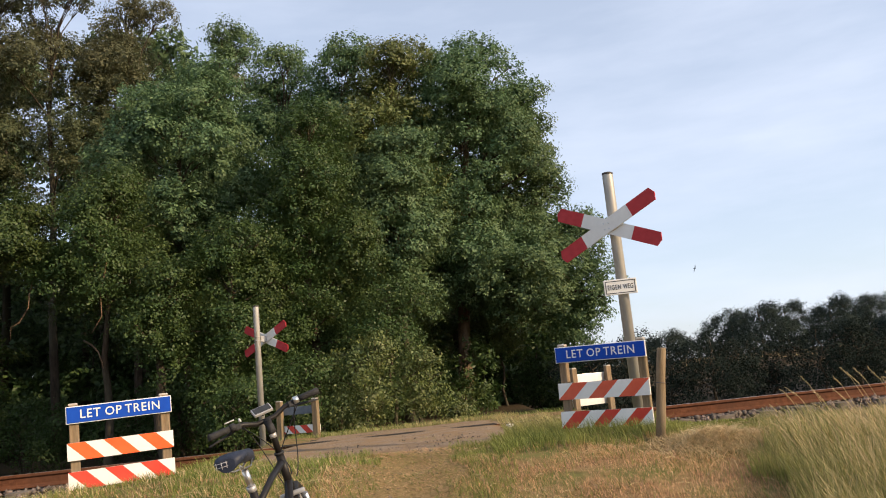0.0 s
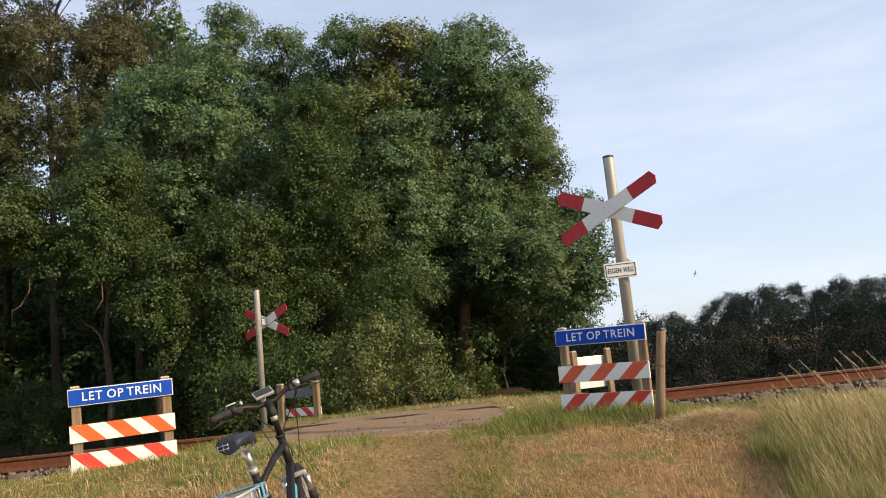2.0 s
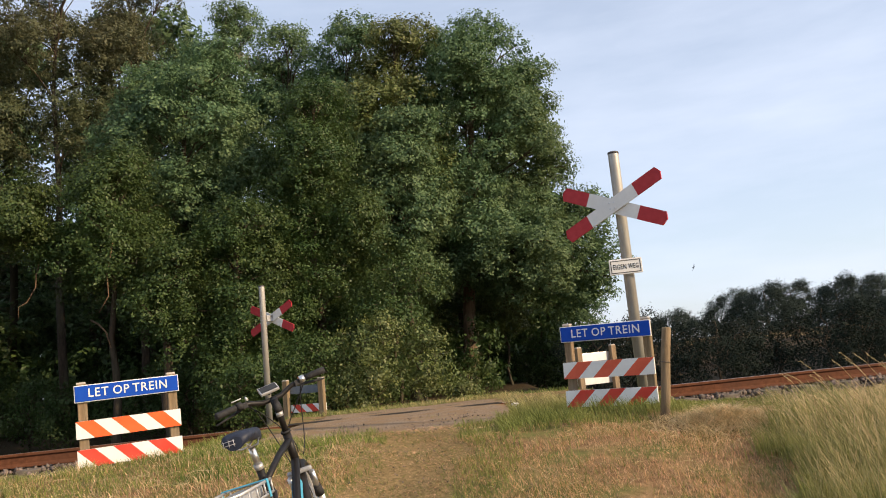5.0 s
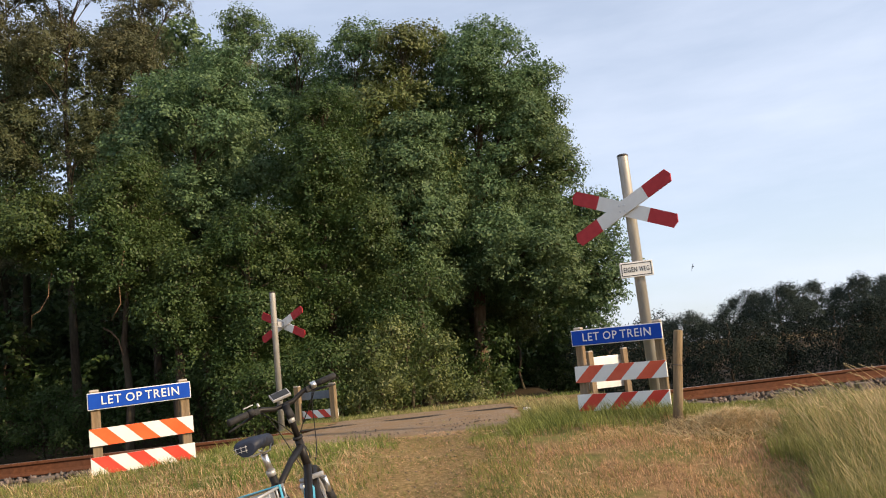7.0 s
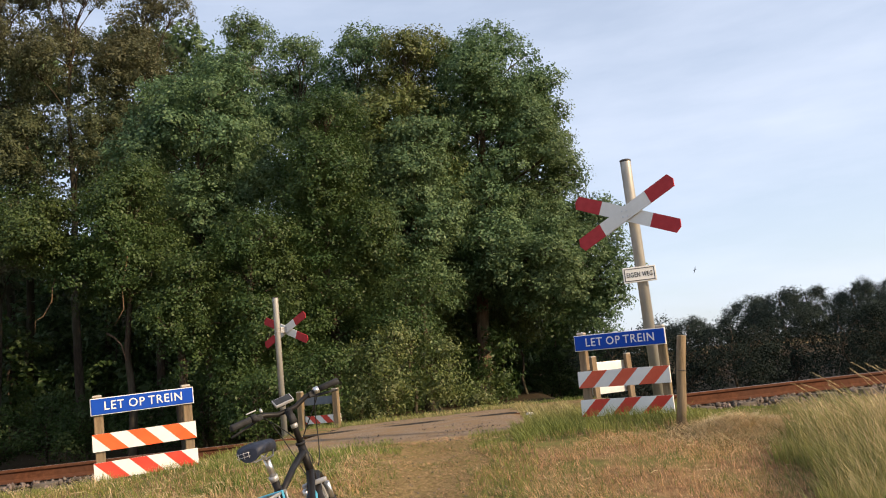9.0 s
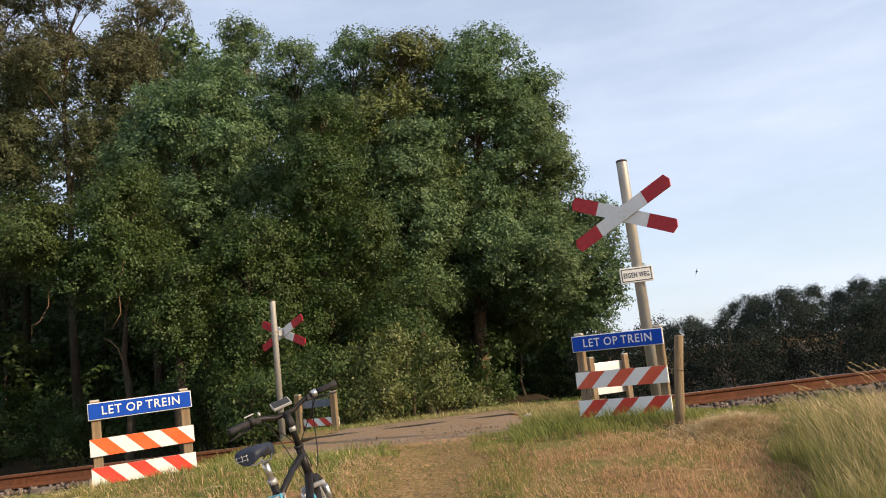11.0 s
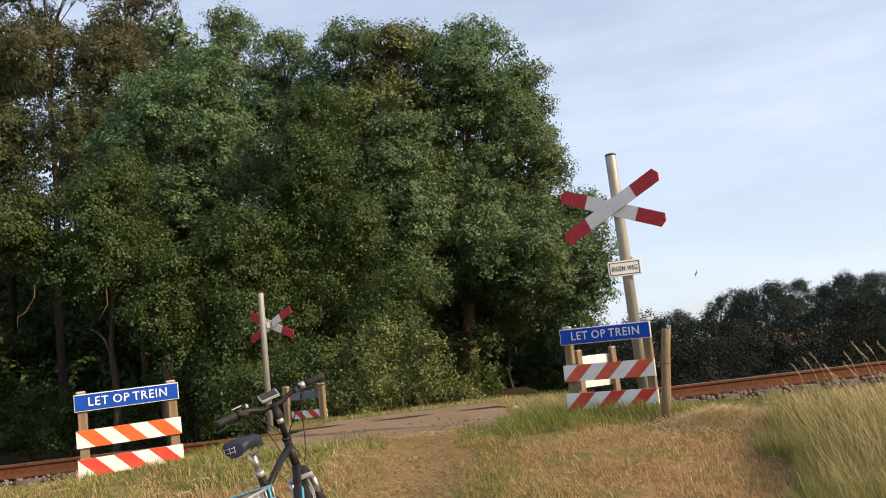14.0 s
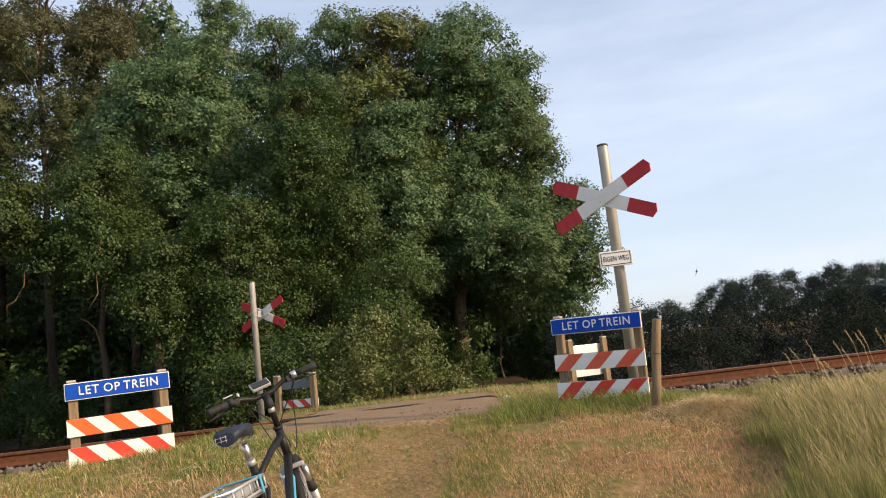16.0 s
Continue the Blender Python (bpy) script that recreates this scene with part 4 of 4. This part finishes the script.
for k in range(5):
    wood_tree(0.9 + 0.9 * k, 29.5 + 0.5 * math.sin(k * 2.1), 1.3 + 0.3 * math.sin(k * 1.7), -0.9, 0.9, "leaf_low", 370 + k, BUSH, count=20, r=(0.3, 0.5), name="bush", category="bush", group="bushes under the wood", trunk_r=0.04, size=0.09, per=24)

# deeper rows that close the wood
for k in range(17):
    x = -26.0 + 1.75 * k
    wood_tree(x, 32.0 + 1.6 * math.sin(k * 2.3), (17.2 if x < -9 else 13.4 if x < -4 else 12.6) + 0.9 * math.sin(k * 1.9), 0.4, 2.3, "leaf_oak" if k % 3 else "leaf_brown", 60 + k,
              "tall dark oak tree deep in the wood", count=26, r=(0.8, 1.3), clusters=12, per=14, spread=0.26, size=0.27, trunk_r=0.2)
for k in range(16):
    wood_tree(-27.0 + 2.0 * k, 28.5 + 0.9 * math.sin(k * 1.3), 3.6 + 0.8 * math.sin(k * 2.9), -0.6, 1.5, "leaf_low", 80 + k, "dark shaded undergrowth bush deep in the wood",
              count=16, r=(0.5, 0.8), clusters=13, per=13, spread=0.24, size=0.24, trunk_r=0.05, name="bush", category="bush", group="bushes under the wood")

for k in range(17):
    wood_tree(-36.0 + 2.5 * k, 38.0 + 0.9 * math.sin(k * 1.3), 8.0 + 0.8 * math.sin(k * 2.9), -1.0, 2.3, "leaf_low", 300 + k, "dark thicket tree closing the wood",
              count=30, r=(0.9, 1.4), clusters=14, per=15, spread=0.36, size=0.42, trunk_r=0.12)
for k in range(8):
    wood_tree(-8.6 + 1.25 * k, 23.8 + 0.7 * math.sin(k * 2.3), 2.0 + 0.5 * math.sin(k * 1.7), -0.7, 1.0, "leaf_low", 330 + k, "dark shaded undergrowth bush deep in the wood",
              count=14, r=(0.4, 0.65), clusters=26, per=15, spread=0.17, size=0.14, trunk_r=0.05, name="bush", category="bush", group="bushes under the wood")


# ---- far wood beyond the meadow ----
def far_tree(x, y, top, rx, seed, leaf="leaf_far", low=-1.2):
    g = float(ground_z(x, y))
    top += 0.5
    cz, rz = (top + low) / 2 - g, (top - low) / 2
    return tree((x, y, g), top - g, lobed(cz, rx * 1.15, rz, 30, seed, (rx * 0.18, rx * 0.36)), leaf, "leafy tree in the far line, haze and shade in its leaf colour", trunk_r=0.22, clusters=24, per=26, spread=0.34,
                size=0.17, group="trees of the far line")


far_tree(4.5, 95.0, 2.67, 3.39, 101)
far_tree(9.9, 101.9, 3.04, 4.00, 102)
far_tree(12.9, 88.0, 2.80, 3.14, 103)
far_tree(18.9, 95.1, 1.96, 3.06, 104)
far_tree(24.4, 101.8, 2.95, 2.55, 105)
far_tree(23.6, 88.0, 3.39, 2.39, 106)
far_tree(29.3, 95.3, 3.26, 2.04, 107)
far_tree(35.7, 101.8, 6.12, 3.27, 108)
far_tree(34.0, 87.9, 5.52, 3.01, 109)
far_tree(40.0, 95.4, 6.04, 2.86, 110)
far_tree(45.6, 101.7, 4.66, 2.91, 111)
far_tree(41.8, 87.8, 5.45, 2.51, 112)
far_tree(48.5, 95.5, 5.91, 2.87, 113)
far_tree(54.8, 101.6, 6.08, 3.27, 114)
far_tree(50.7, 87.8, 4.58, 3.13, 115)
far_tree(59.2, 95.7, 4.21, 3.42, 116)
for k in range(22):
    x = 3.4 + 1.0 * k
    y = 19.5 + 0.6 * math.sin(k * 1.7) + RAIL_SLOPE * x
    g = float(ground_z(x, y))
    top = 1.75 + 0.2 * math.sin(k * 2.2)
    tree((x, y, g), top + 0.3, lobed(top * 0.5, 1.1, top * 0.55, 20, 130 + k, (0.3, 0.5)), "leaf_hedge", "hedge bush beyond the railway, shade put into its leaf colour",
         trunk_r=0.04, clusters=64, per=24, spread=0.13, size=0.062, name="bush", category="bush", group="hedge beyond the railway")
# unseen trees added along the track to block light from the left
for x, y in ((-15.6, 16.6), (-19.0, 15.6), (-22.5, 14.8), (-17.5, 20.2), (-21.5, 19.0), (-26.5, 15.5)):
    wood_tree(x, y, 9.5, 0.0, 2.2, "leaf_low", int(500 - x), "unseen leafy tree added to keep light off the wood",
              count=34, r=(0.8, 1.3), clusters=14, per=16, spread=0.3, size=0.36, trunk_r=0.15)
# unseen trees added beside the field to shade the hedge
for k in range(9):
    wood_tree(23.0 + 5.0 * k, 19.5 + 4.5 * k, 13.0 + math.sin(k * 2.1), -0.6, 3.6, "leaf_oak", 400 + k, "unseen thicket tree added to shade the hedge",
              count=40, r=(1.0, 1.6), clusters=12, per=14, spread=0.36, size=0.42, trunk_r=0.2)


# ---- grass ----
def blades(x, y, h, width, lean, lean_dir, curl, z=None, head=False):
    """Bent tapering blades: two quads each. lean in metres of tip offset per metre of height."""
    n = len(x)
    z0 = (ground_z(x, y) + bumpy(x, y) - 0.01) if z is None else z
    a = RNG.uniform(0, 6.28, n)
    side = np.stack([np.cos(a), np.sin(a), np.zeros(n)], 1) * (width / 2)[:, None]
    d = np.stack([np.cos(lean_dir), np.sin(lean_dir), np.zeros(n)], 1)
    base = np.stack([x, y, z0], 1)
    up = np.array([0, 0, 1.0])
    mid = base + up * (h * 0.55)[:, None] + d * (h * lean * 0.35)[:, None]
    tip = base + up * (h * (1 - 0.35 * curl))[:, None] + d * (h * lean)[:, None]
    wm, wt = (0.45, 1.1) if head else (0.8, 0.12)
    v = np.stack([base - side * min(1, wm + 0.2), base + side * min(1, wm + 0.2), mid + side * wm, mid - side * wm, tip + side * wt, tip - side * wt], 1).reshape(-1, 3)
    k = 6 * np.arange(n)[:, None]
    f = np.stack([k + np.array([0, 1, 2, 3]), k + np.array([3, 2, 4, 5])], 1).reshape(-1, 4)
    return v, f


def clumped(n, xr, yr, lump=0.6):
    """Places that gather in clumps."""
    x, y = RNG.uniform(*xr, n * 2), RNG.uniform(*yr, n * 2)
    f = 0.5 + 0.25 * np.sin(x * 5.3 + 2 * np.sin(y * 3.1)) + 0.25 * np.sin(y * 6.1 + 1.7 * np.sin(x * 4.3))
    keep = RNG.uniform(0, 1, n * 2) < (1 - lump) + lump * f
    return x[keep][:n], y[keep][:n]


def meadow(name, label, mat, n, xr, yr, h, width, lean, wind, curl=0.4, where=None, lump=0.6, low=False, head=False):
    x, y = clumped(n, xr, yr, lump)
    if where is not None:
        k = where(x, y)
        x, y = x[k], y[k]
    m = len(x)
    hh = RNG.uniform(*h, m) * (0.75 + 0.35 * np.sin(x * 3.7 + y * 2.9) ** 2)
    if low:  # grazed lower towards the track bed
        hh = np.minimum(hh, np.where(x > 1.95, low * RNG.uniform(0.6, 1.05, m) * np.maximum(0.05, 0.68 - 0.081 * y - ground_z(x, y)), 9.0))
    direction = np.where(RNG.uniform(0, 1, m) < wind, RNG.normal(3.0, 0.5, m), RNG.uniform(0, 6.28, m))
    v, f = blades(x, y, hh, RNG.uniform(*width, m), RNG.uniform(*lean, m), direction, RNG.uniform(0, 1, m) * curl, head=head)
    ob = sheet(name, v, f, [mat])
    return tagged(ob, label, "grass", kind="stuff")


def path_mid(y):
    return -0.55 + 0.06 * (y - 6) + 0.10 * np.sin(y * 2.2)


def off_path(x, y):
    return (np.abs(x - path_mid(y)) > 0.34 + 0.12 * np.sin(y * 5 + x * 3)) & ~((x > -2.3) & (x < 0.5) & (y > 8.05 - 0.09 * x)) & (y < rail_y(x) - 0.9 + 0.3 * np.sin(x * 3)) & ~((np.abs(x - 1.66) < 0.10) & (y > 6.4) & (y < 7.05))


def tall_edge(x, y):
    return x - (1.72 + 0.33 * (y - 4.3) + 0.12 * np.sin(y * 4.0) - 0.05 * np.sin(y * 9))


def short_only(x, y):
    return off_path(x, y) & (tall_edge(x, y) < 0.1)


meadow("grass", "fresh green grass at the foot of the fence", "grass", 14000, (0.30, 2.9), (6.9, 9.4), (0.07, 0.17), (0.004, 0.008), (0.1, 0.7), 0.5, where=off_path, low=True)
meadow("grass", "green grass round the sunlit fence", "grass", 16000, (-5.2, -1.2), (6.2, 9.6), (0.05, 0.11), (0.004, 0.008), (0.1, 0.7), 0.5, where=off_path)
meadow("grass", "short mown grass, green and straw-coloured", "grass", 10000, (-4.2, -0.2), (4.4, 7.0), (0.03, 0.08), (0.003, 0.006), (0.1, 0.7), 0.4, where=short_only, lump=0.8)
meadow("grass", "short green tufts in the dry grass", "grass", 3500, (-0.2, 2.4), (4.2, 7.2), (0.03, 0.09), (0.003, 0.005), (0.1, 0.7), 0.4, where=short_only, lump=0.95)
meadow("grass", "dry straw-coloured stubble of mown grass", "hay", 42000, (-0.1, 2.8), (4.2, 7.2), (0.015, 0.062), (0.0025, 0.0045), (0.1, 0.9), 0.3, where=short_only, lump=0.95)
meadow("grass", "dry straw-coloured stubble of mown grass", "hay", 22000, (-4.2, -0.9), (4.4, 7.0), (0.02, 0.06), (0.0025, 0.0045), (0.1, 0.9), 0.4, where=short_only, lump=0.7)
meadow("grass", "loose straw trodden into the path", "hay", 22000, (-1.2, 0.3), (4.2, 8.3), (0.010, 0.034), (0.003, 0.005), (1.0, 3.0), 0.3, lump=0.4)
meadow("grass", "tall meadow grass bending in the wind", "tall", 62000, (1.6, 6.5), (4.0, 9.2), (0.14, 0.44), (0.0018, 0.0040), (0.05, 0.65), 0.35, 0.7, lambda x, y: (tall_edge(x, y) > 0) & (y < rail_y(x) - 1.6), 0.45, True)
meadow("grass", "tall dry meadow grass beside the railway", "straw", 36000, (2.3, 10.0), (5.2, 9.9), (0.16, 0.46), (0.0018, 0.0036), (0.05, 0.65), 0.4, 0.6, lambda x, y: (tall_edge(x, y) > 0.3) & (y < rail_y(x) - 1.3), 0.3, True)
meadow("grass", "thin tan flowering stems over the meadow", "straw", 16000, (1.8, 9.0), (4.2, 9.6), (0.26, 0.46), (0.0018, 0.0036), (0.05, 0.5), 0.6, 0.4, lambda x, y: (tall_edge(x, y) > 0.05) & (y < rail_y(x) - 1.5), 0.5, 1.45, True)
meadow("grass", "green grass along the edge of the path", "grass", 5000, (-0.25, 0.50), (4.6, 8.2), (0.035, 0.095), (0.003, 0.006), (0.1, 0.6), 0.4, where=lambda x, y: (x > path_mid(y) + 0.42 + 0.06 * np.sin(y * 6)) & (x < path_mid(y) + 0.85), lump=0.4)
meadow("grass", "dry tufts growing in the joints of the asphalt", "tall", 1500, (-2.4, 0.5), (8.1, 12.4), (0.01, 0.04), (0.003, 0.006), (0.2, 1.2), 0.4, lump=1.0)
meadow("grass", "dense green grass at the meadow edge", "grass", 12000, (1.5, 3.4), (4.0, 6.6), (0.10, 0.26), (0.003, 0.006), (0.05, 0.5), 0.5, where=lambda x, y: (tall_edge(x, y) > -0.05) & (tall_edge(x, y) < 0.75), lump=0.4, low=True)
meadow("grass", "rough grass tufts at the broken edge of the asphalt", "grass", 3600, (-2.6, -0.75), (7.3, 8.75), (0.035, 0.10), (0.004, 0.008), (0.1, 0.7), 0.4, where=lambda x, y: np.sin(x * 7 + 2 * y) + np.sin(y * 9 - x * 3) > 0.1 + 1.6 * (y - 8.1), lump=0.9)
meadow("grass", "yellowed grass mixed into the verge", "straw", 5000, (-4.6, -0.95), (4.6, 8.3), (0.04, 0.12), (0.003, 0.006), (0.2, 1.0), 0.4, where=short_only, lump=0.8)
meadow("grass", "short trodden grass on the path", "grass", 7000, (-1.2, 0.2), (4.3, 8.3), (0.012, 0.04), (0.003, 0.006), (0.4, 1.6), 0.4, lump=0.85)
meadow("grass", "thin grass along the ballast", "grass", 5000, (-10, -2.4), (8.0, 10.6), (0.05, 0.16), (0.005, 0.010), (0.2, 0.8), 0.5, where=lambda x, y: y < rail_y(x) - 0.75)
meadow("grass", "rough grass beyond the crossing", "grass", 9000, (-5.5, 3.6), (13.2, 17.2), (0.05, 0.13), (0.006, 0.012), (0.1, 0.7), 0.5, where=lambda x, y: (y > rail_y(x) + 2.4))
meadow("grass", "dry grass at the edge of the asphalt", "tall", 1800, (0.55, 1.3), (8.6, 12.2), (0.05, 0.17), (0.005, 0.010), (0.2, 0.8), 0.7)
meadow("grass", "dry grass between track and bushes", "tall", 3500, (-3.6, 1.0), (12.9, 14.4), (0.04, 0.10), (0.006, 0.011), (0.2, 0.8), 0.5, where=lambda x, y: y > rail_y(x) + 1.9)


def straw(n, xr, yr, length, name, label, where):
    """Loose cut stems that lie about."""
    x, y = clumped(n, xr, yr, 0.7)
    k = where(x, y)
    x, y = x[k], y[k]
    m = len(x)
    L, a = RNG.uniform(*length, m), RNG.uniform(0, 6.28, m)
    d = np.stack([np.cos(a), np.sin(a), RNG.normal(0, 0.12, m)], 1)
    s = np.stack([-np.sin(a), np.cos(a), RNG.normal(0, 0.8, m)], 1) * 0.0009
    c = np.stack([x, y, ground_z(x, y) + bumpy(x, y) + RNG.uniform(0.01, 0.07, m)], 1)
    p0, p2 = c - d * L[:, None] / 2, c + d * L[:, None] / 2
    c[:, 2] += L * 0.08
    v = np.stack([p0 - s, p0 + s, c + s, c - s, p2 + s, p2 - s], 1).reshape(-1, 3)
    k = 6 * np.arange(m)[:, None]
    f = np.stack([k + np.array([0, 1, 2, 3]), k + np.array([3, 2, 4, 5])], 1).reshape(-1, 4)
    return tagged(sheet(name, v, f, ["stalk"]), label, "straw", kind="stuff")


straw(600, (0.0, 2.6), (4.2, 7.6), (0.03, 0.14), "straw", "loose pale straw on the mown ground", short_only)
straw(700, (-4.0, -0.8), (4.4, 7.0), (0.06, 0.25), "straw", "loose pale straw on the mown ground", short_only)


pebbles = stones(900, (-1.5, 0.4), (4.6, 11.5), lambda x, y: ground_z(x, y) + bumpy(x, y) + np.where(y > 8.3, 0.02, 0.0), 0.010, "pebbles", "small stones trodden into the path")


# heap of raked hay before the stake
def hay_heap():
    n = 4600
    x, y = RNG.normal(2.05, 0.24, n), RNG.normal(6.55, 0.20, n)
    r = np.exp(-((x - 2.05) / 0.30) ** 2 - ((y - 6.55) / 0.25) ** 2)
    z = ground_z(x, y) + 0.13 * r * RNG.uniform(0.2, 1.0, n)
    v, f = blades(x, y, RNG.uniform(0.03, 0.09, n), np.full(n, 0.0046), RNG.uniform(1.2, 3.5, n), RNG.uniform(0, 6.28, n), RNG.uniform(0.2, 1.2, n), z)
    tagged(sheet("hay_heap", v, f, ["straw"]), "small heap of raked dry hay on the verge", "hay", kind="stuff")


hay_heap()


# ---- stalks and tufts that the wind moves ----
def grass_stalk(x, y, h, seed):
    """A tall stem with a drooping seed head; stands upright in its own space."""
    g = random.Random(seed)
    s = thing("grass_stalk", "tall dry grass stalk with a pale seed head", "grass stalk", pose(x, y, float(ground_z(x, y)) - 0.02), group="grass stalks moved by the wind")
    pts = [(0, 0, 0), (-0.01, 0, h * 0.4), (-0.035 * h, 0.01, h * 0.75), (-0.11 * h, 0.01, h)]
    part("stem", tube(pts, [0.0022, 0.0020, 0.0016, 0.0010], 5), "stalk", s)
    bm = bmesh.new()
    for k in range(22):
        t = 0.72 + 0.28 * k / 21
        base = Vector((-0.035 * h - (t - 0.75) / 0.25 * 0.075 * h, 0.01, h * t))
        a = g.uniform(0, 6.28)
        out = Vector((0.55 * math.cos(a) - 0.35, 0.55 * math.sin(a), 0.75)) * g.uniform(0.016, 0.034)
        side = Vector((-math.sin(a), math.cos(a), 0.3)) * 0.0035
        tip = base + out
        v = [bm.verts.new(p) for p in (base, base.lerp(tip, 0.5) + side, tip, base.lerp(tip, 0.5) - side)]
        bm.faces.new(v)
    part("seed_head", bm, "stalk", s)
    return s


def grass_tuft(x, y, h, n, seed):
    """A bundle of long blades on one root."""
    g = np.random.default_rng(seed)
    t = thing("grass_tuft", "tuft of long green and straw-coloured grass", "grass tuft", pose(x, y, float(ground_z(x, y)) - 0.02), group="grass tufts moved by the wind")
    px, py = g.normal(0, 0.10, n), g.normal(0, 0.08, n)
    v, f = blades(px, py, g.uniform(0.55, 1.0, n) * h, g.uniform(0.0025, 0.005, n), g.uniform(0.05, 0.5, n), g.normal(3.0, 1.0, n), g.uniform(0, 0.6, n), np.zeros(n))
    ob = sheet("foliage", v, f, ["tall"], t)
    tagged(ob, kind="stuff")
    return t


SWAYING = []
srng = random.Random(11)
for k in range(44):
    y = 5.6 + 3.3 * srng.random()
    x = y * (0.405 + 0.24 * srng.random()) + 0.05
    SWAYING.append((grass_stalk(x, y, srng.uniform(0.36, 0.54) - 0.02 * max(0, 7 - y), k), x, y, 1.0, srng.random()))
for k in range(30):
    y = 4.5 + 3.6 * srng.random()
    x = 1.78 + 0.26 * (y - 4.3) + 0.2 + 1.5 * srng.random() ** 1.5
    SWAYING.append((grass_tuft(x, y, max(0.15, min(srng.uniform(0.32, 0.46), 0.68 - 0.06 * y - float(ground_z(x, y)))), 80, 200 + k), x, y, 0.45, srng.random()))


# ---- dark speck, built in the shape of a bird ----
def make_speck():
    b = thing("bird", "small dark speck that keeps its place in the view, shaped as a bird", "bird")
    body = tube([(-0.10, 0, 0), (-0.05, 0, 0.005), (0.02, 0, 0.005), (0.09, 0, 0.0), (0.13, 0, 0.0)], [0.008, 0.028, 0.033, 0.022, 0.006], 10)
    part("body", body, "bird", b)
    for s in (-1, 1):
        bm = bmesh.new()
        top = [(0.03, 0, 0.01), (0.05, s * 0.11, 0.05), (0.0, s * 0.24, 0.03), (-0.09, s * 0.33, -0.02), (-0.05, s * 0.20, 0.015), (-0.04, s * 0.09, 0.03), (-0.04, 0, 0.005)]
        a = [bm.verts.new(p) for p in top]
        c = [bm.verts.new((p[0], p[1], p[2] - 0.008)) for p in top]
        bm.faces.new(a)
        bm.faces.new(c[::-1])
        for i in range(7):
            bm.faces.new((a[i], c[i], c[(i + 1) % 7], a[(i + 1) % 7]))
        bmesh.ops.recalc_face_normals(bm, faces=bm.faces[:])
        part("wing", bm, "bird", b)
    bm = bmesh.new()
    v = [bm.verts.new(p) for p in ((-0.09, 0.012, 0), (-0.18, 0.035, 0), (-0.165, 0, 0.003), (-0.18, -0.035, 0), (-0.09, -0.012, 0))]
    bm.faces.new(v)
    part("tail", bm, "bird", b)
    return b


bird = make_speck()


# ---- what moves ----
# Rows that hold the speck almost still in the view as the camera turns.
SPECK_ROWS = [(0, 18.98, 7.38), (0.5, 18.96, 7.12), (1, 18.88, 6.52), (1.5, 18.75, 5.84), (2, 18.74, 5.73), (2.5, 18.72, 5.69), (3, 18.61, 5.57), (3.5, 18.55, 5.64), (4, 18.43, 5.72), (6.5, 17.67, 6.25), (7, 17.37, 6.25), (7.5, 17.38, 6.37), (8, 17.19, 6.55), (8.5, 17.19, 6.51), (9, 17.33, 6.40), (11.5, 17.68, 6.22), (12, 17.76, 6.21), (12.5, 17.98, 6.21), (13, 17.93, 6.52), (13.5, 18.10, 6.17), (14, 18.47, 5.53), (14.5, 18.67, 5.29), (15, 18.74, 5.06), (15.5, 18.89, 4.92), (16, 19.11, 4.87)]
GUST = [(0.0, 25), (0.6, 21), (1.2, 15), (1.8, 21), (2.4, 28), (3.0, 22), (3.6, 27), (4.2, 32), (5.2, 37), (6.4, 42), (7.0, 48), (7.6, 42), (8.2, 36), (8.8, 42), (10.0, 40), (11.3, 42),
        (11.9, 43), (12.3, 39), (12.8, 15), (13.4, 12), (14.2, 17), (15.0, 14), (16.0, 10)]


def motions():
    """Stalks and tufts bend with the gusts, from the right to the left; the bird-shaped speck follows the view."""
    steps = [0.4 * k for k in range(41)]
    for ob, x, y, share, phase in SWAYING:
        z = ob.location.z
        rows = []
        for t in steps:
            lag = t - 0.25 * phase
            lean = float(np.interp(lag, [g[0] for g in GUST], [g[1] for g in GUST])) * share * (0.75 + 0.5 * phase)
            lean += 3.0 * share * math.sin(5.1 * t + 9 * phase)
            rows.append((t, pose(x, y, z, 4 * math.sin(2.3 * t + 7 * phase) * share, -lean, 0)))
        walk(ob, rows)
    walk(bird, [(t, pose(x, 60.0, z, 65, 0, -60)) for t, x, z in SPECK_ROWS])


motions()
